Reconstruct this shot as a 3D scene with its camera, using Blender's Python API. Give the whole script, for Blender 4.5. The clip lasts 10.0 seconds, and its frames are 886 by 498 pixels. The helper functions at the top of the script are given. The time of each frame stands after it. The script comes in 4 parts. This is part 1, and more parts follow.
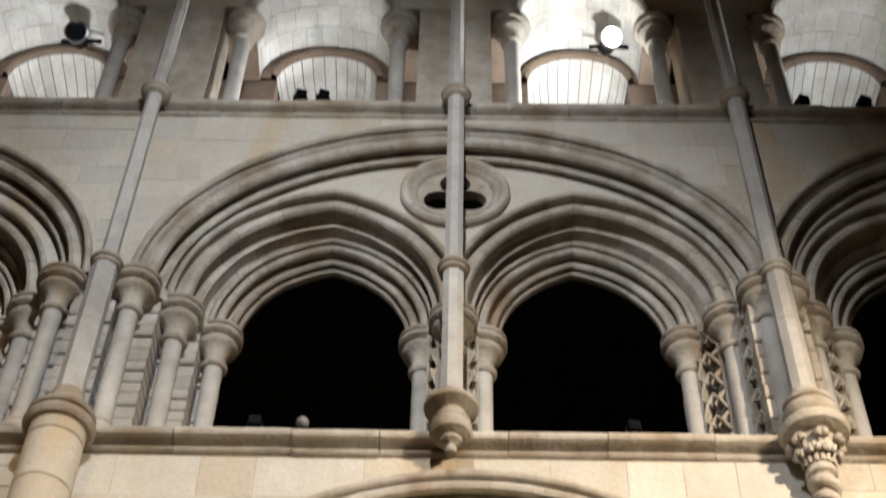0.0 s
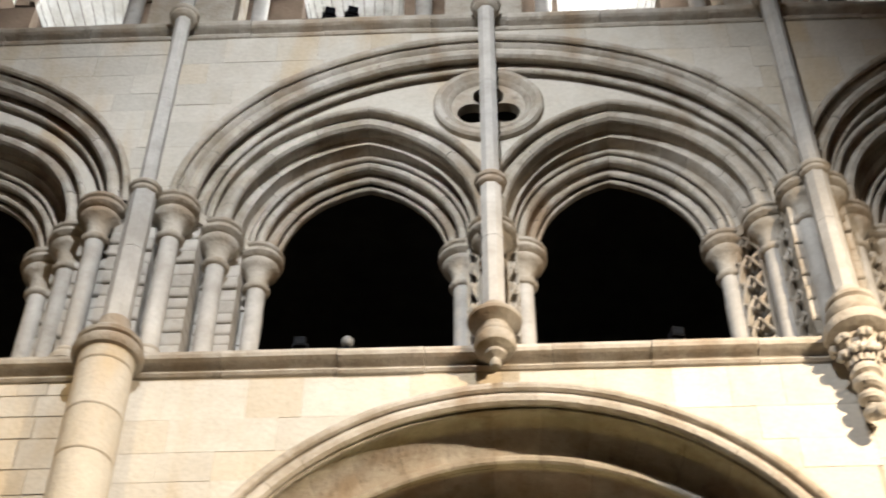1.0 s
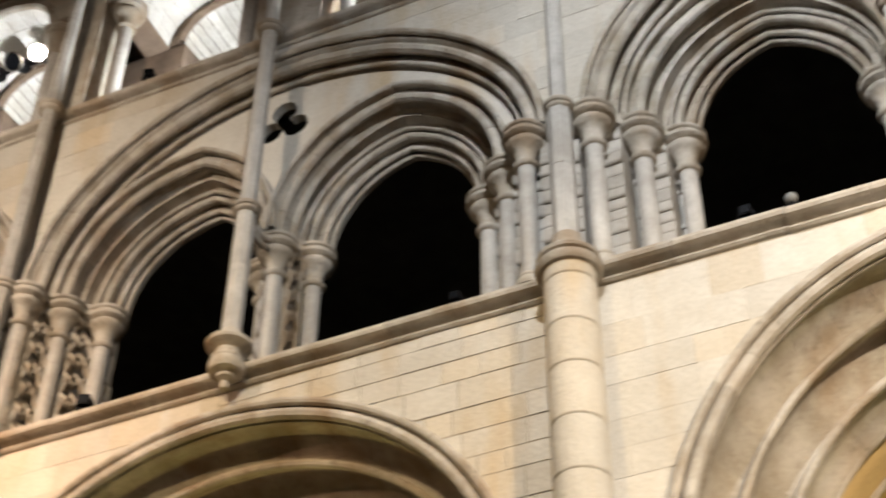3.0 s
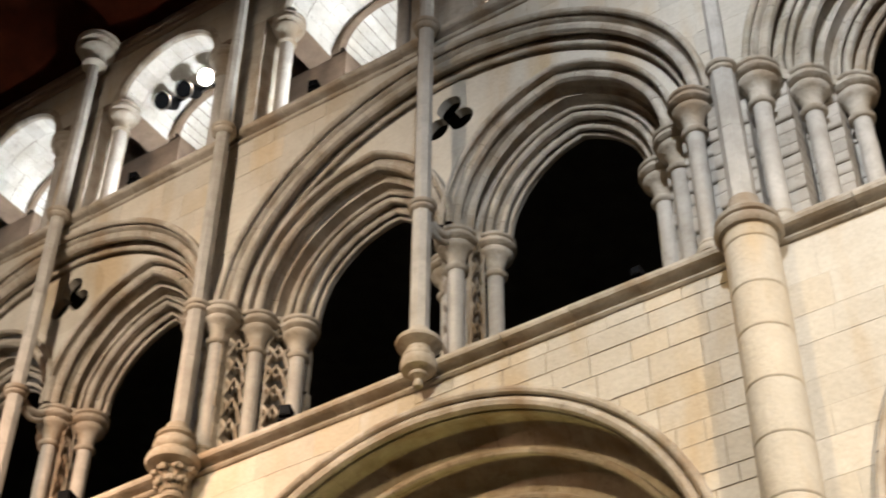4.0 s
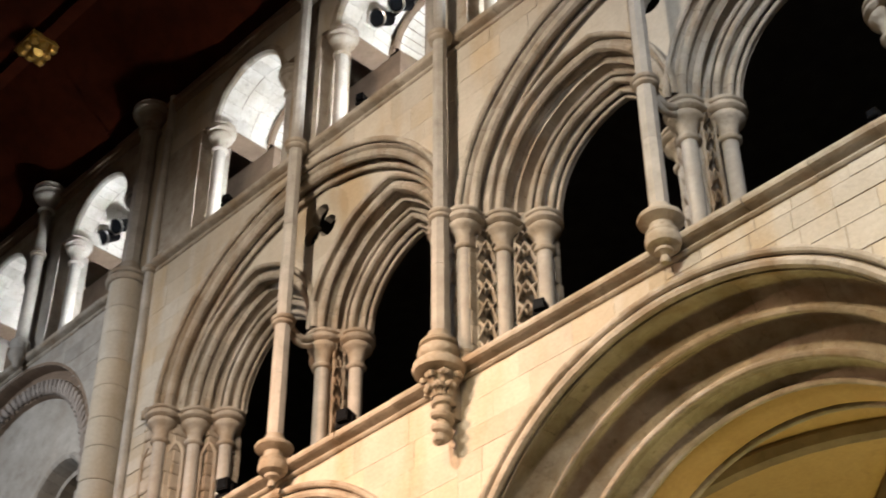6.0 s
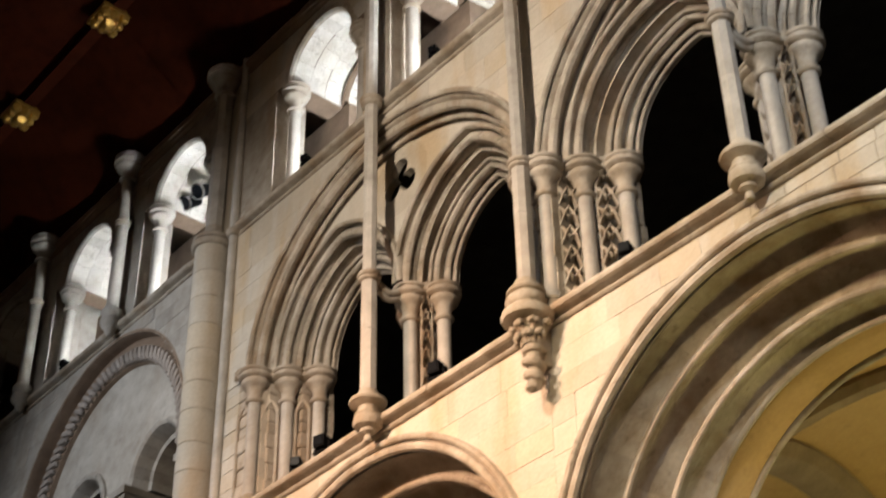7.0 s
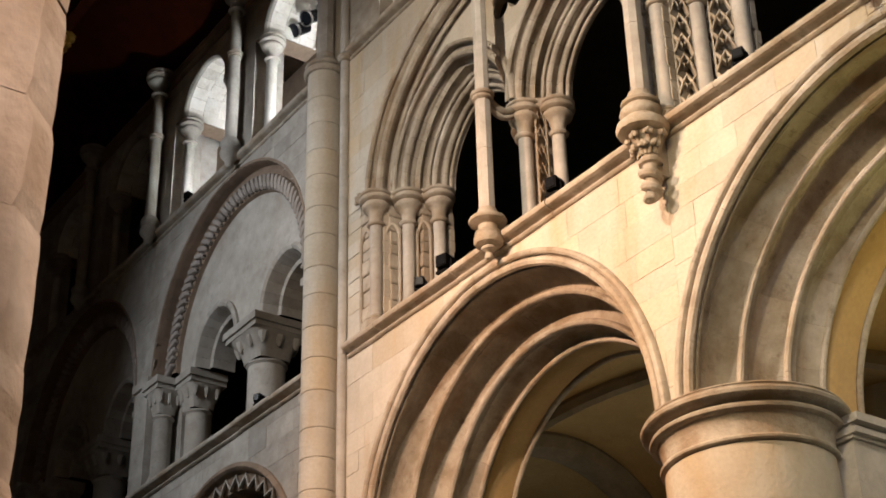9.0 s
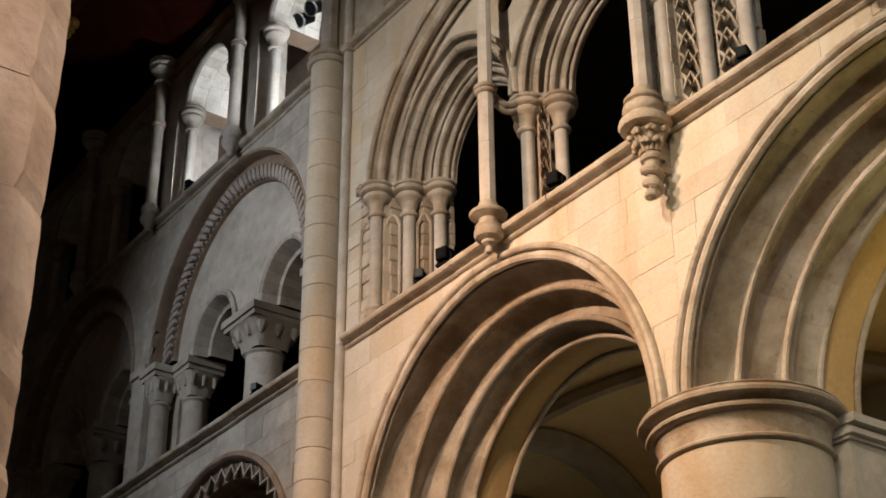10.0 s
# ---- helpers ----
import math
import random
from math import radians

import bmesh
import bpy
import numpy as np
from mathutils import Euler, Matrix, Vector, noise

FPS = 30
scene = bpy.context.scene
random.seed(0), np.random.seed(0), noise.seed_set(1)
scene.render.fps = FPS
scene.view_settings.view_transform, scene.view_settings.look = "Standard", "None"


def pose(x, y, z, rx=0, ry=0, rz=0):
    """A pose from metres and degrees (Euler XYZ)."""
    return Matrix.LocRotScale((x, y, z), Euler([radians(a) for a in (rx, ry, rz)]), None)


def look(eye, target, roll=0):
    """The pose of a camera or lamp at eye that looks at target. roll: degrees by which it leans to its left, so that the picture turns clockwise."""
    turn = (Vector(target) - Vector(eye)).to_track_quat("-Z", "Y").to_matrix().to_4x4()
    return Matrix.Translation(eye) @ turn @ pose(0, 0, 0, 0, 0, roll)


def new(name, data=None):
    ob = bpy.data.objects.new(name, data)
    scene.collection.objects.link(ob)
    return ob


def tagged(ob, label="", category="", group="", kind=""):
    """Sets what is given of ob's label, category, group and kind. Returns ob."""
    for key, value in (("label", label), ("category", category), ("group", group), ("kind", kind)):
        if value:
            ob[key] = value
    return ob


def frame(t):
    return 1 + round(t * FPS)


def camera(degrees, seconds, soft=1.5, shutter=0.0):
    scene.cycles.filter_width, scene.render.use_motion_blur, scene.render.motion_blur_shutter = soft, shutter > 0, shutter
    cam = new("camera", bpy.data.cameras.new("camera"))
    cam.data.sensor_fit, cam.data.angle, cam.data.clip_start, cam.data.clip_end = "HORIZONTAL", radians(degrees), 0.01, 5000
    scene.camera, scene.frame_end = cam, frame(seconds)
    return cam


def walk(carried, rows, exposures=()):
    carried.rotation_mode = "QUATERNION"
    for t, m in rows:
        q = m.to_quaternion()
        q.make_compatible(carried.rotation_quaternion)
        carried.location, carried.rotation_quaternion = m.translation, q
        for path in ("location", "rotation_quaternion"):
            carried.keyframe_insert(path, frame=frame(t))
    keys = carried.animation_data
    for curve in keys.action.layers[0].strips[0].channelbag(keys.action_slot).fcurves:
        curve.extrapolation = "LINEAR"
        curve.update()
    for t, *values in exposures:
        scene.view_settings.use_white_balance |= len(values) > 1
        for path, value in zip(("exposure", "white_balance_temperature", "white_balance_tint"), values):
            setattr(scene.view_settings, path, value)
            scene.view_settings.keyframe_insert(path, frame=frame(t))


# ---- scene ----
cam = camera(31.6, 10.0, soft=1.7, shutter=0.6)
PATH = [
    (0, (2.666, -7.624, 1.647), (2.646, -6.374, 3.208), 1.4),
    (0.5, (2.664, -7.678, 1.692), (2.644, -6.351, 3.188), 1.3),
    (1, (2.629, -7.683, 1.681), (2.566, -6.342, 3.164), 0.4),
    (1.5, (2.666, -7.723, 1.677), (2.453, -6.383, 3.146), 1.1),
    (2, (2.674, -7.799, 1.661), (2.335, -6.473, 3.119), 1.1),
    (2.3, (2.639, -7.843, 1.603), (2.238, -6.506, 3.036), 0.96),
    (2.5, (2.614, -7.883, 1.566), (2.167, -6.528, 2.968), 0.7),
    (3, (2.605, -7.992, 1.546), (1.999, -6.663, 2.912), 0.6),
    (3.2, (2.610, -7.995, 1.546), (1.953, -6.688, 2.910), 0.48),
    (4.3, (2.726, -8.002, 1.548), (1.857, -6.798, 2.888), 0.57),
    (4.5, (2.75, -8.002, 1.549), (1.852, -6.812, 2.882), 0.4),
    (5, (2.794, -7.992, 1.551), (1.804, -6.836, 2.848), 0.2),
    (5.5, (2.815, -7.96, 1.546), (1.753, -6.831, 2.81), -0.1),
    (5.7, (2.817, -7.961, 1.545), (1.726, -6.844, 2.794), -0.13),
    (6.8, (2.820, -8.034, 1.542), (1.621, -6.981, 2.747), -0.99),
    (7, (2.822, -8.067, 1.542), (1.599, -7.014, 2.724), -1.3),
    (7.5, (2.883, -8.136, 1.54), (1.58, -7.109, 2.657), -1.5),
    (8, (2.891, -8.133, 1.514), (1.528, -7.128, 2.576), -1.8),
    (8.5, (2.928, -8.179, 1.517), (1.529, -7.165, 2.524), -2.2),
    (9, (2.919, -8.177, 1.524), (1.503, -7.163, 2.507), -1.5),
    (9.5, (2.914, -8.177, 1.521), (1.494, -7.16, 2.496), -0.9),
    (10, (2.912, -8.175, 1.522), (1.492, -7.158, 2.498), -0.4),
]
EXPOSURE = [(0, -0.48), (0.15, -0.25), (0.3, 0.1), (1, 0.1), (1.5, 0.1), (2.5, 0.0), (3.2, 0.0), (5, 0.05), (8, 0.05), (9.6, 0.06), (10, -0.24)]
walk(cam, [(t, look(eye, target, roll)) for t, eye, target, roll in PATH], EXPOSURE)

# ---------------------------------------------------------------- light
world = bpy.data.worlds.new("dim_interior")
scene.world = world
world.use_nodes = True
world.node_tree.nodes["Background"].inputs[0].default_value = (0.35, 0.42, 0.55, 1)
world.node_tree.nodes["Background"].inputs[1].default_value = 0.02


def lamp(name, kind, place, target, watts, colour, size=0.3, spot=60, blend=0.5):
    data = bpy.data.lights.new(name, kind)
    data.energy, data.color = watts, colour
    if kind == "AREA":
        data.shape, data.size = "DISK", size
    else:
        data.shadow_soft_size = size
    if kind == "SPOT":
        data.spot_size, data.spot_blend = radians(spot), blend
    ob = new(name, data)
    ob.matrix_world = look(place, target)
    return ob


# floodlights on the facing side of the nave: place, aim, watts, colour, cone
FLOODS = [
    ("flood_east", (8.0, -6.9, 9.5), (4.2, 0, 6.6), 7300, (1.0, 0.82, 0.61), 70),
    ("flood_west", (-6.9, -6.9, 9.9), (-7.0, 0, 6.6), 3700, (1.0, 0.60, 0.37), 82),
    ("flood_middle", (-1.2, -6.9, 9.6), (-2.8, 0, 6.6), 1300, (1.0, 0.74, 0.41), 80),
    ("flood_nave", (2.3, -6.9, 12.4), (1.4, 0, 10.3), 2700, (0.93, 0.96, 1.0), 88),
    ("flood_nave_west", (-4.6, -6.9, 12.0), (-6.4, 0, 10.4), 2450, (1.0, 0.83, 0.66), 84),
    ("flood_far", (-12.8, -6.9, 12.2), (-12.5, 0, 10.4), 1250, (0.92, 0.95, 1.0), 76),
    ("flood_pier", (9.2, -6.9, 10.2), (0.4, -7.7, 3.2), 7800, (1.0, 0.76, 0.60), 40),
]
for fname, place, aim, watts, colour, cone in FLOODS:
    lamp(fname, "SPOT", place, aim, watts, colour, 0.09, cone, 1.0)

# lamps in the wall passage of the clerestory, and in the aisle
for x, watts in ((-14.4, 150), (-11.95, 215), (-8.79, 210), (-6.44, 230), (-4.04, 230), (-1.36, 190), (1.33, 150), (3.83, 420), (6.34, 150)):
    lamp("passage_lamp", "SPOT", (x + 0.45, 0.46, 13.25), (x - 0.7, 0.50, 14.6), watts, (0.95, 0.98, 1.0), 0.06, 118, 0.7)
for x, watts in ((-2.3, 400), (2.6, 220), (7.6, 100)):
    lamp("aisle_lamp", "SPOT", (x, 3.3, 3.0), (x, 3.2, 8), watts, (1.0, 0.79, 0.25), 0.2, 84, 0.6)

# ---------------------------------------------------------------- materials


def stone(name, base, dark, rough=0.85, bump=0.14, stain=0.5, vary=0.12, rust=0.0, tint=(0.22, 0.125, 0.06), odd=0.0, soil=0.25):
    m = bpy.data.materials.new(name)
    m.use_nodes = True
    nt = m.node_tree
    n, ln = nt.nodes, nt.links
    b = n["Principled BSDF"]
    b.inputs["Roughness"].default_value = rough
    geo = n.new("ShaderNodeNewGeometry")
    info = n.new("ShaderNodeObjectInfo")
    big = n.new("ShaderNodeTexNoise")
    big.inputs["Scale"].default_value, big.inputs["Detail"].default_value = 1.3, 6
    fine = n.new("ShaderNodeTexNoise")
    fine.inputs["Scale"].default_value, fine.inputs["Detail"].default_value = 26, 8
    mid = n.new("ShaderNodeTexNoise")
    mid.inputs["Scale"].default_value, mid.inputs["Detail"].default_value = 5, 5
    for tex in (big, fine, mid):
        ln.new(geo.outputs["Position"], tex.inputs["Vector"])
    ramp = n.new("ShaderNodeValToRGB")
    ramp.color_ramp.elements[0].position, ramp.color_ramp.elements[1].position = 0.36, 0.66
    ramp.color_ramp.elements[0].color, ramp.color_ramp.elements[1].color = (*dark, 1), (*base, 1)
    add = n.new("ShaderNodeMath")
    add.operation = "MULTIPLY_ADD"
    ln.new(mid.outputs["Fac"], add.inputs[0])
    add.inputs[1].default_value = stain
    half = n.new("ShaderNodeMath")
    half.operation = "MULTIPLY"
    half.inputs[1].default_value = 1 - stain
    ln.new(big.outputs["Fac"], half.inputs[0])
    ln.new(half.outputs[0], add.inputs[2])
    ln.new(add.outputs[0], ramp.inputs["Fac"])
    hsv = n.new("ShaderNodeHueSaturation")
    ln.new(ramp.outputs["Color"], hsv.inputs["Color"])
    if rust:
        # ochre water stains, drawn out downwards
        flow = n.new("ShaderNodeMapping")
        flow.inputs["Scale"].default_value = (2.2, 2.2, 0.55)
        ln.new(geo.outputs["Position"], flow.inputs["Vector"])
        drip = n.new("ShaderNodeTexNoise")
        drip.inputs["Scale"].default_value, drip.inputs["Detail"].default_value = 1.0, 7
        ln.new(flow.outputs["Vector"], drip.inputs["Vector"])
        band = n.new("ShaderNodeMapRange")
        band.inputs["From Min"].default_value, band.inputs["From Max"].default_value = 0.50, 0.70
        band.inputs["To Max"].default_value = rust
        ln.new(drip.outputs["Fac"], band.inputs["Value"])
        mix = n.new("ShaderNodeMix")
        mix.data_type = "RGBA"
        ln.new(band.outputs[0], mix.inputs["Factor"])
        ln.new(ramp.outputs["Color"], mix.inputs["A"])
        mix.inputs["B"].default_value = (*tint, 1)
        ln.new(mix.outputs["Result"], hsv.inputs["Color"])
    if odd:
        # here and there a stone of a warmer bed
        spin = n.new("ShaderNodeMath")
        spin.operation = "MULTIPLY"
        spin.inputs[1].default_value = 17.3
        ln.new(info.outputs["Random"], spin.inputs[0])
        fract = n.new("ShaderNodeMath")
        fract.operation = "FRACT"
        ln.new(spin.outputs[0], fract.inputs[0])
        pick = n.new("ShaderNodeMapRange")
        pick.inputs["From Min"].default_value, pick.inputs["From Max"].default_value = 0.66, 1.0
        pick.inputs["To Max"].default_value = odd
        ln.new(fract.outputs[0], pick.inputs["Value"])
        warm = n.new("ShaderNodeMix")
        warm.data_type = "RGBA"
        ln.new(pick.outputs[0], warm.inputs["Factor"])
        ln.new(hsv.inputs["Color"].links[0].from_socket, warm.inputs["A"])
        warm.inputs["B"].default_value = (0.47, 0.34, 0.17, 1)
        ln.new(warm.outputs["Result"], hsv.inputs["Color"])
    # specks and patches of grime
    patch = n.new("ShaderNodeTexNoise")
    patch.inputs["Scale"].default_value, patch.inputs["Detail"].default_value, patch.inputs["Roughness"].default_value = 7, 9, 0.72
    ln.new(geo.outputs["Position"], patch.inputs["Vector"])
    grime = n.new("ShaderNodeMapRange")
    grime.inputs["From Min"].default_value, grime.inputs["From Max"].default_value = 0.56, 0.70
    grime.inputs["To Max"].default_value = soil
    ln.new(patch.outputs["Fac"], grime.inputs["Value"])
    dirt = n.new("ShaderNodeMix")
    dirt.data_type = "RGBA"
    ln.new(grime.outputs[0], dirt.inputs["Factor"])
    ln.new(hsv.inputs["Color"].links[0].from_socket, dirt.inputs["A"])
    dirt.inputs["B"].default_value = (dark[0] * 0.4, dark[1] * 0.36, dark[2] * 0.3, 1)
    ln.new(dirt.outputs["Result"], hsv.inputs["Color"])
    val = n.new("ShaderNodeMapRange")
    val.inputs["To Min"].default_value, val.inputs["To Max"].default_value = 1 - vary, 1 + vary
    ln.new(info.outputs["Random"], val.inputs["Value"])
    grain = n.new("ShaderNodeMapRange")
    grain.inputs["From Min"].default_value, grain.inputs["From Max"].default_value = 0.3, 0.7
    grain.inputs["To Min"].default_value, grain.inputs["To Max"].default_value = 0.94, 1.05
    ln.new(fine.outputs["Fac"], grain.inputs["Value"])
    mul = n.new("ShaderNodeMath")
    mul.operation = "MULTIPLY"
    ln.new(val.outputs[0], mul.inputs[0])
    ln.new(grain.outputs[0], mul.inputs[1])
    ln.new(mul.outputs[0], hsv.inputs["Value"])
    ln.new(hsv.outputs["Color"], b.inputs["Base Color"])
    bp = n.new("ShaderNodeBump")
    bp.inputs["Strength"].default_value, bp.inputs["Distance"].default_value = bump, 0.03
    ln.new(fine.outputs["Fac"], bp.inputs["Height"])
    ln.new(bp.outputs["Normal"], b.inputs["Normal"])
    return m


def plain(name, colour, rough=0.6, metal=0.0, emit=None, power=0.0):
    m = bpy.data.materials.new(name)
    m.use_nodes = True
    b = m.node_tree.nodes["Principled BSDF"]
    b.inputs["Base Color"].default_value = (*colour, 1)
    b.inputs["Roughness"].default_value, b.inputs["Metallic"].default_value = rough, metal
    if emit:
        b.inputs["Emission Color"].default_value, b.inputs["Emission Strength"].default_value = (*emit, 1), power
    return m


ASHLAR = stone("cream_limestone_ashlar", (0.53, 0.50, 0.44), (0.46, 0.42, 0.355), vary=0.08, rust=0.62, tint=(0.41, 0.28, 0.13), odd=0.25, soil=0.13, bump=0.26)
CARVED = stone("carved_limestone", (0.51, 0.475, 0.42), (0.29, 0.245, 0.185), vary=0.12, rust=0.66, tint=(0.23, 0.14, 0.065), soil=0.55, bump=0.4)
SHAFT = stone("grey_limestone_shaft", (0.50, 0.48, 0.445), (0.34, 0.315, 0.28), vary=0.07)
NORMAN = stone("grey_norman_stone", (0.44, 0.42, 0.385), (0.29, 0.265, 0.23), vary=0.14, rust=0.3, tint=(0.27, 0.20, 0.13), soil=0.4)
# rib stone darkened to brown in place of the shade under the vault
RIB = stone("shade_brown_rib_stone", (0.30, 0.235, 0.16), (0.20, 0.15, 0.095), vary=0.1)
PIER = stone("pinkish_pier_stone", (0.66, 0.55, 0.47), (0.44, 0.32, 0.23), vary=0.13, bump=0.3, stain=0.75, rust=0.25)
MORTAR = stone("mortar_joint", (0.40, 0.35, 0.28), (0.27, 0.23, 0.175), vary=0.0)
WHITEWASH = stone("whitewashed_soffit", (0.80, 0.79, 0.76), (0.56, 0.53, 0.47), vary=0.10, bump=0.4, soil=0.4)
PLASTER = stone("ochre_vault_plaster", (0.53, 0.37, 0.17), (0.47, 0.32, 0.14), vary=0.03, bump=0.06)
CABLE = stone("pinkish_norman_stone", (0.41, 0.37, 0.34), (0.27, 0.235, 0.21), vary=0.14)
BROWN = stone("brown_norman_stone", (0.27, 0.20, 0.145), (0.17, 0.12, 0.085), vary=0.10)
TIMBER = stone("dark_oak_ceiling", (0.045, 0.009, 0.003), (0.025, 0.005, 0.0015), rough=0.7, vary=0.0)
GILT = plain("gilded_wood", (0.50, 0.30, 0.07), 0.42, 0.8)
BLACK = plain("black_enamel", (0.005, 0.005, 0.006), 0.6)
DULL = plain("dull_grey_metal", (0.16, 0.16, 0.155), 0.55)
STEEL = plain("polished_rim", (0.6, 0.6, 0.6), 0.25, 1.0)
# near-black base colour stands in for the lack of light in closed-off spaces
DARKVOID = stone("unlit_black_masonry", (0.05, 0.045, 0.04), (0.025, 0.022, 0.02), vary=0.0)
FLOOR = stone("stone_flags", (0.14, 0.12, 0.10), (0.085, 0.07, 0.058), vary=0.1)

for m in (TIMBER, BLACK):
    m.node_tree.nodes["Principled BSDF"].inputs["Specular IOR Level"].default_value = 0.06

# ---------------------------------------------------------------- mesh helpers
ORIGIN = {}


class Build:
    """Collects vertices and faces for one mesh."""

    def __init__(self):
        self.v, self.f, self.smooth = [], [], False

    def grid(self, rows, closed=False):
        """A sheet through rows of points of equal length."""
        k, n = len(self.v), len(rows[0])
        for r in rows:
            self.v += [tuple(p) for p in r]
        for i in range(len(rows) - 1):
            for j in range(n if closed else n - 1):
                a, b = k + i * n + j, k + i * n + (j + 1) % n
                self.f.append((a, b, b + n, a + n))
        return self

    def face(self, pts):
        k = len(self.v)
        self.v += [tuple(p) for p in pts]
        self.f.append(tuple(range(k, k + len(pts))))
        return self

    def prism(self, plan, z0, z1):
        """An upright prism over a plan outline."""
        k, n = len(self.v), len(plan)
        self.v += [(x, y, z0) for x, y in plan] + [(x, y, z1) for x, y in plan]
        self.f += [(k + i, k + (i + 1) % n, k + n + (i + 1) % n, k + n + i) for i in range(n)]
        self.f += [tuple(range(k + n - 1, k - 1, -1)), tuple(range(k + n, k + 2 * n))]
        return self

    def box(self, x0, x1, y0, y1, z0, z1):
        return self.prism([(x0, y0), (x1, y0), (x1, y1), (x0, y1)], z0, z1)

    def turned(self, cx, cy, profile, n=20, z=0.0, facets=None):
        """A turned body: profile is a list of (radius, height)."""
        rows = [[(cx + r * math.cos(2 * math.pi * i / n), cy + r * math.sin(2 * math.pi * i / n), z + h) for i in range(n)] for r, h in profile]
        self.grid(rows, closed=True)
        k = len(self.v)
        self.f += [tuple(range(k - n, k))]
        k0 = k - n * len(profile)
        self.f += [tuple(range(k0 + n - 1, k0 - 1, -1))]
        return self


def mesh_of(name, b, material):
    me = bpy.data.meshes.new(name)
    me.from_pydata(b.v, [], b.f)
    me.materials.append(material)
    me.validate()
    bm = bmesh.new()
    bm.from_mesh(me)
    bmesh.ops.recalc_face_normals(bm, faces=bm.faces)
    bm.to_mesh(me)
    bm.free()
    if b.smooth:
        me.polygons.foreach_set("use_smooth", [True] * len(me.polygons))
        me.set_sharp_from_angle(angle=radians(38))
    me.update()
    return me


def thing(name, base, label, category, group="", kind=""):
    ob = new(name)
    ob.empty_display_size = 0.1
    ob.location = base
    ORIGIN[ob] = Vector(base)
    return tagged(ob, label, category, group, kind)


def part(name, b, material, parent, label="", at=None, kind=""):
    """One mesh under a thing or part. b is a Build in world coordinates, or, with at, a ready mesh or Build about that place."""
    o = Vector(at) if at is not None else ORIGIN[parent]
    if isinstance(b, Build):
        if at is None:
            b.v = [(x - o.x, y - o.y, z - o.z) for x, y, z in b.v]
        b = mesh_of(name, b, material)
    ob = new(name, b)
    if parent is not None:
        ob.parent = parent
        ob.location = o - ORIGIN[parent]
    else:
        ob.location = o
    ORIGIN[ob] = o
    return tagged(ob, label, kind=kind)


def single(name, b, material, label, category, group="", kind=""):
    """A top-level thing of one mesh, in world coordinates."""
    me = mesh_of(name, b, material)
    ob = new(name, me)
    ORIGIN[ob] = Vector((0, 0, 0))
    return tagged(ob, label, category, group, kind)


# ---------------------------------------------------------------- arch curves


def round_half(w, h, n):
    """Foot to crown of half an elliptic arch: (distance from the middle, height)."""
    return [(w * math.cos(math.pi / 2 * i / n), h * math.sin(math.pi / 2 * i / n)) for i in range(n + 1)]


def pointed_half(w, h, n):
    c = max((h * h - w * w) / (2 * w), 0.0)
    if c == 0:
        return round_half(w, h, n)
    r = w + c
    top = math.atan2(h, c)
    return [(r * math.cos(top * i / n) - c, r * math.sin(top * i / n)) for i in range(n + 1)]


def arch_row(cx, zs, wl, wr, h, y, n, half):
    left = [(cx - d, y, zs + z) for d, z in half(wl, h, n)]
    right = [(cx + d, y, zs + z) for d, z in half(wr, h, n)]
    return left + right[-2::-1]


def ring(name, cx, zs, profile, half, parent, material, count, n=6, group_label="", gap=0.0009):
    """Voussoirs of one moulded arch order: profile rows are (wl, wr, h, y)."""
    per = n
    total = count * per
    rows = [arch_row(cx, zs, wl, wr, h, y, total // 2, half) for wl, wr, h, y in profile]
    rng = random.Random(int(abs(cx) * 1000) + count)
    for k in range(count):
        cut = [r[k * per : (k + 1) * per + 1] for r in rows]
        out = []
        for r in cut:
            a, b2 = Vector(r[0]), Vector(r[-1])
            da, db = (Vector(r[1]) - a).normalized() * gap, (Vector(r[-2]) - b2).normalized() * gap
            out.append([a + da] + [Vector(p) for p in r[1:-1]] + [b2 + db])
        push = rng.uniform(-0.003, 0.003)
        b = Build()
        b.grid([[(p.x, p.y + push, p.z) for p in r] for r in out])
        b.smooth = True
        part(name, b, material, parent, group_label)


def moulding(start, rolls, end, hollow=0.03):
    """A profile (inset, depth) of round rolls with hollows between them, stepping inwards and back."""
    k = math.sqrt(0.5)
    out, last = list(start), None
    for s, y, r in rolls:
        if last:
            ms, my = (s + last[0]) / 2, (y + last[1]) / 2
            out.append((ms - k * hollow, my + k * hollow))
        for q in range(7):
            th = radians(-125 + 250 * q / 6)
            nn, tt = math.cos(th) * r, math.sin(th) * r
            out.append((s + k * nn + k * tt, y - k * nn + k * tt))
        last = (s, y)
    return out + list(end)


def spandrel(b, curve, z_top, x0, x1, z_bottom, y):
    """Flat wall round an arch: above the curve up to z_top, and beside it."""
    pts = [(p[0], p[2]) for p in curve]
    for (xa, za), (xb, zb) in zip(pts, pts[1:]):
        if xb - xa > 1e-6:
            b.face([(xa, y, za), (xb, y, zb), (xb, y, z_top), (xa, y, z_top)])
    b.face([(x0, y, z_bottom), (pts[0][0], y, z_bottom), (pts[0][0], y, z_top), (x0, y, z_top)])
    b.face([(pts[-1][0], y, z_bottom), (x1, y, z_bottom), (x1, y, z_top), (pts[-1][0], y, z_top)])


# ---------------------------------------------------------------- the plan
Z_STRING, Z_SPRING, Z_CLER, Z_TOP = 9.08, 10.76, 13.12, 16.1
ARC_SPRING = 6.45
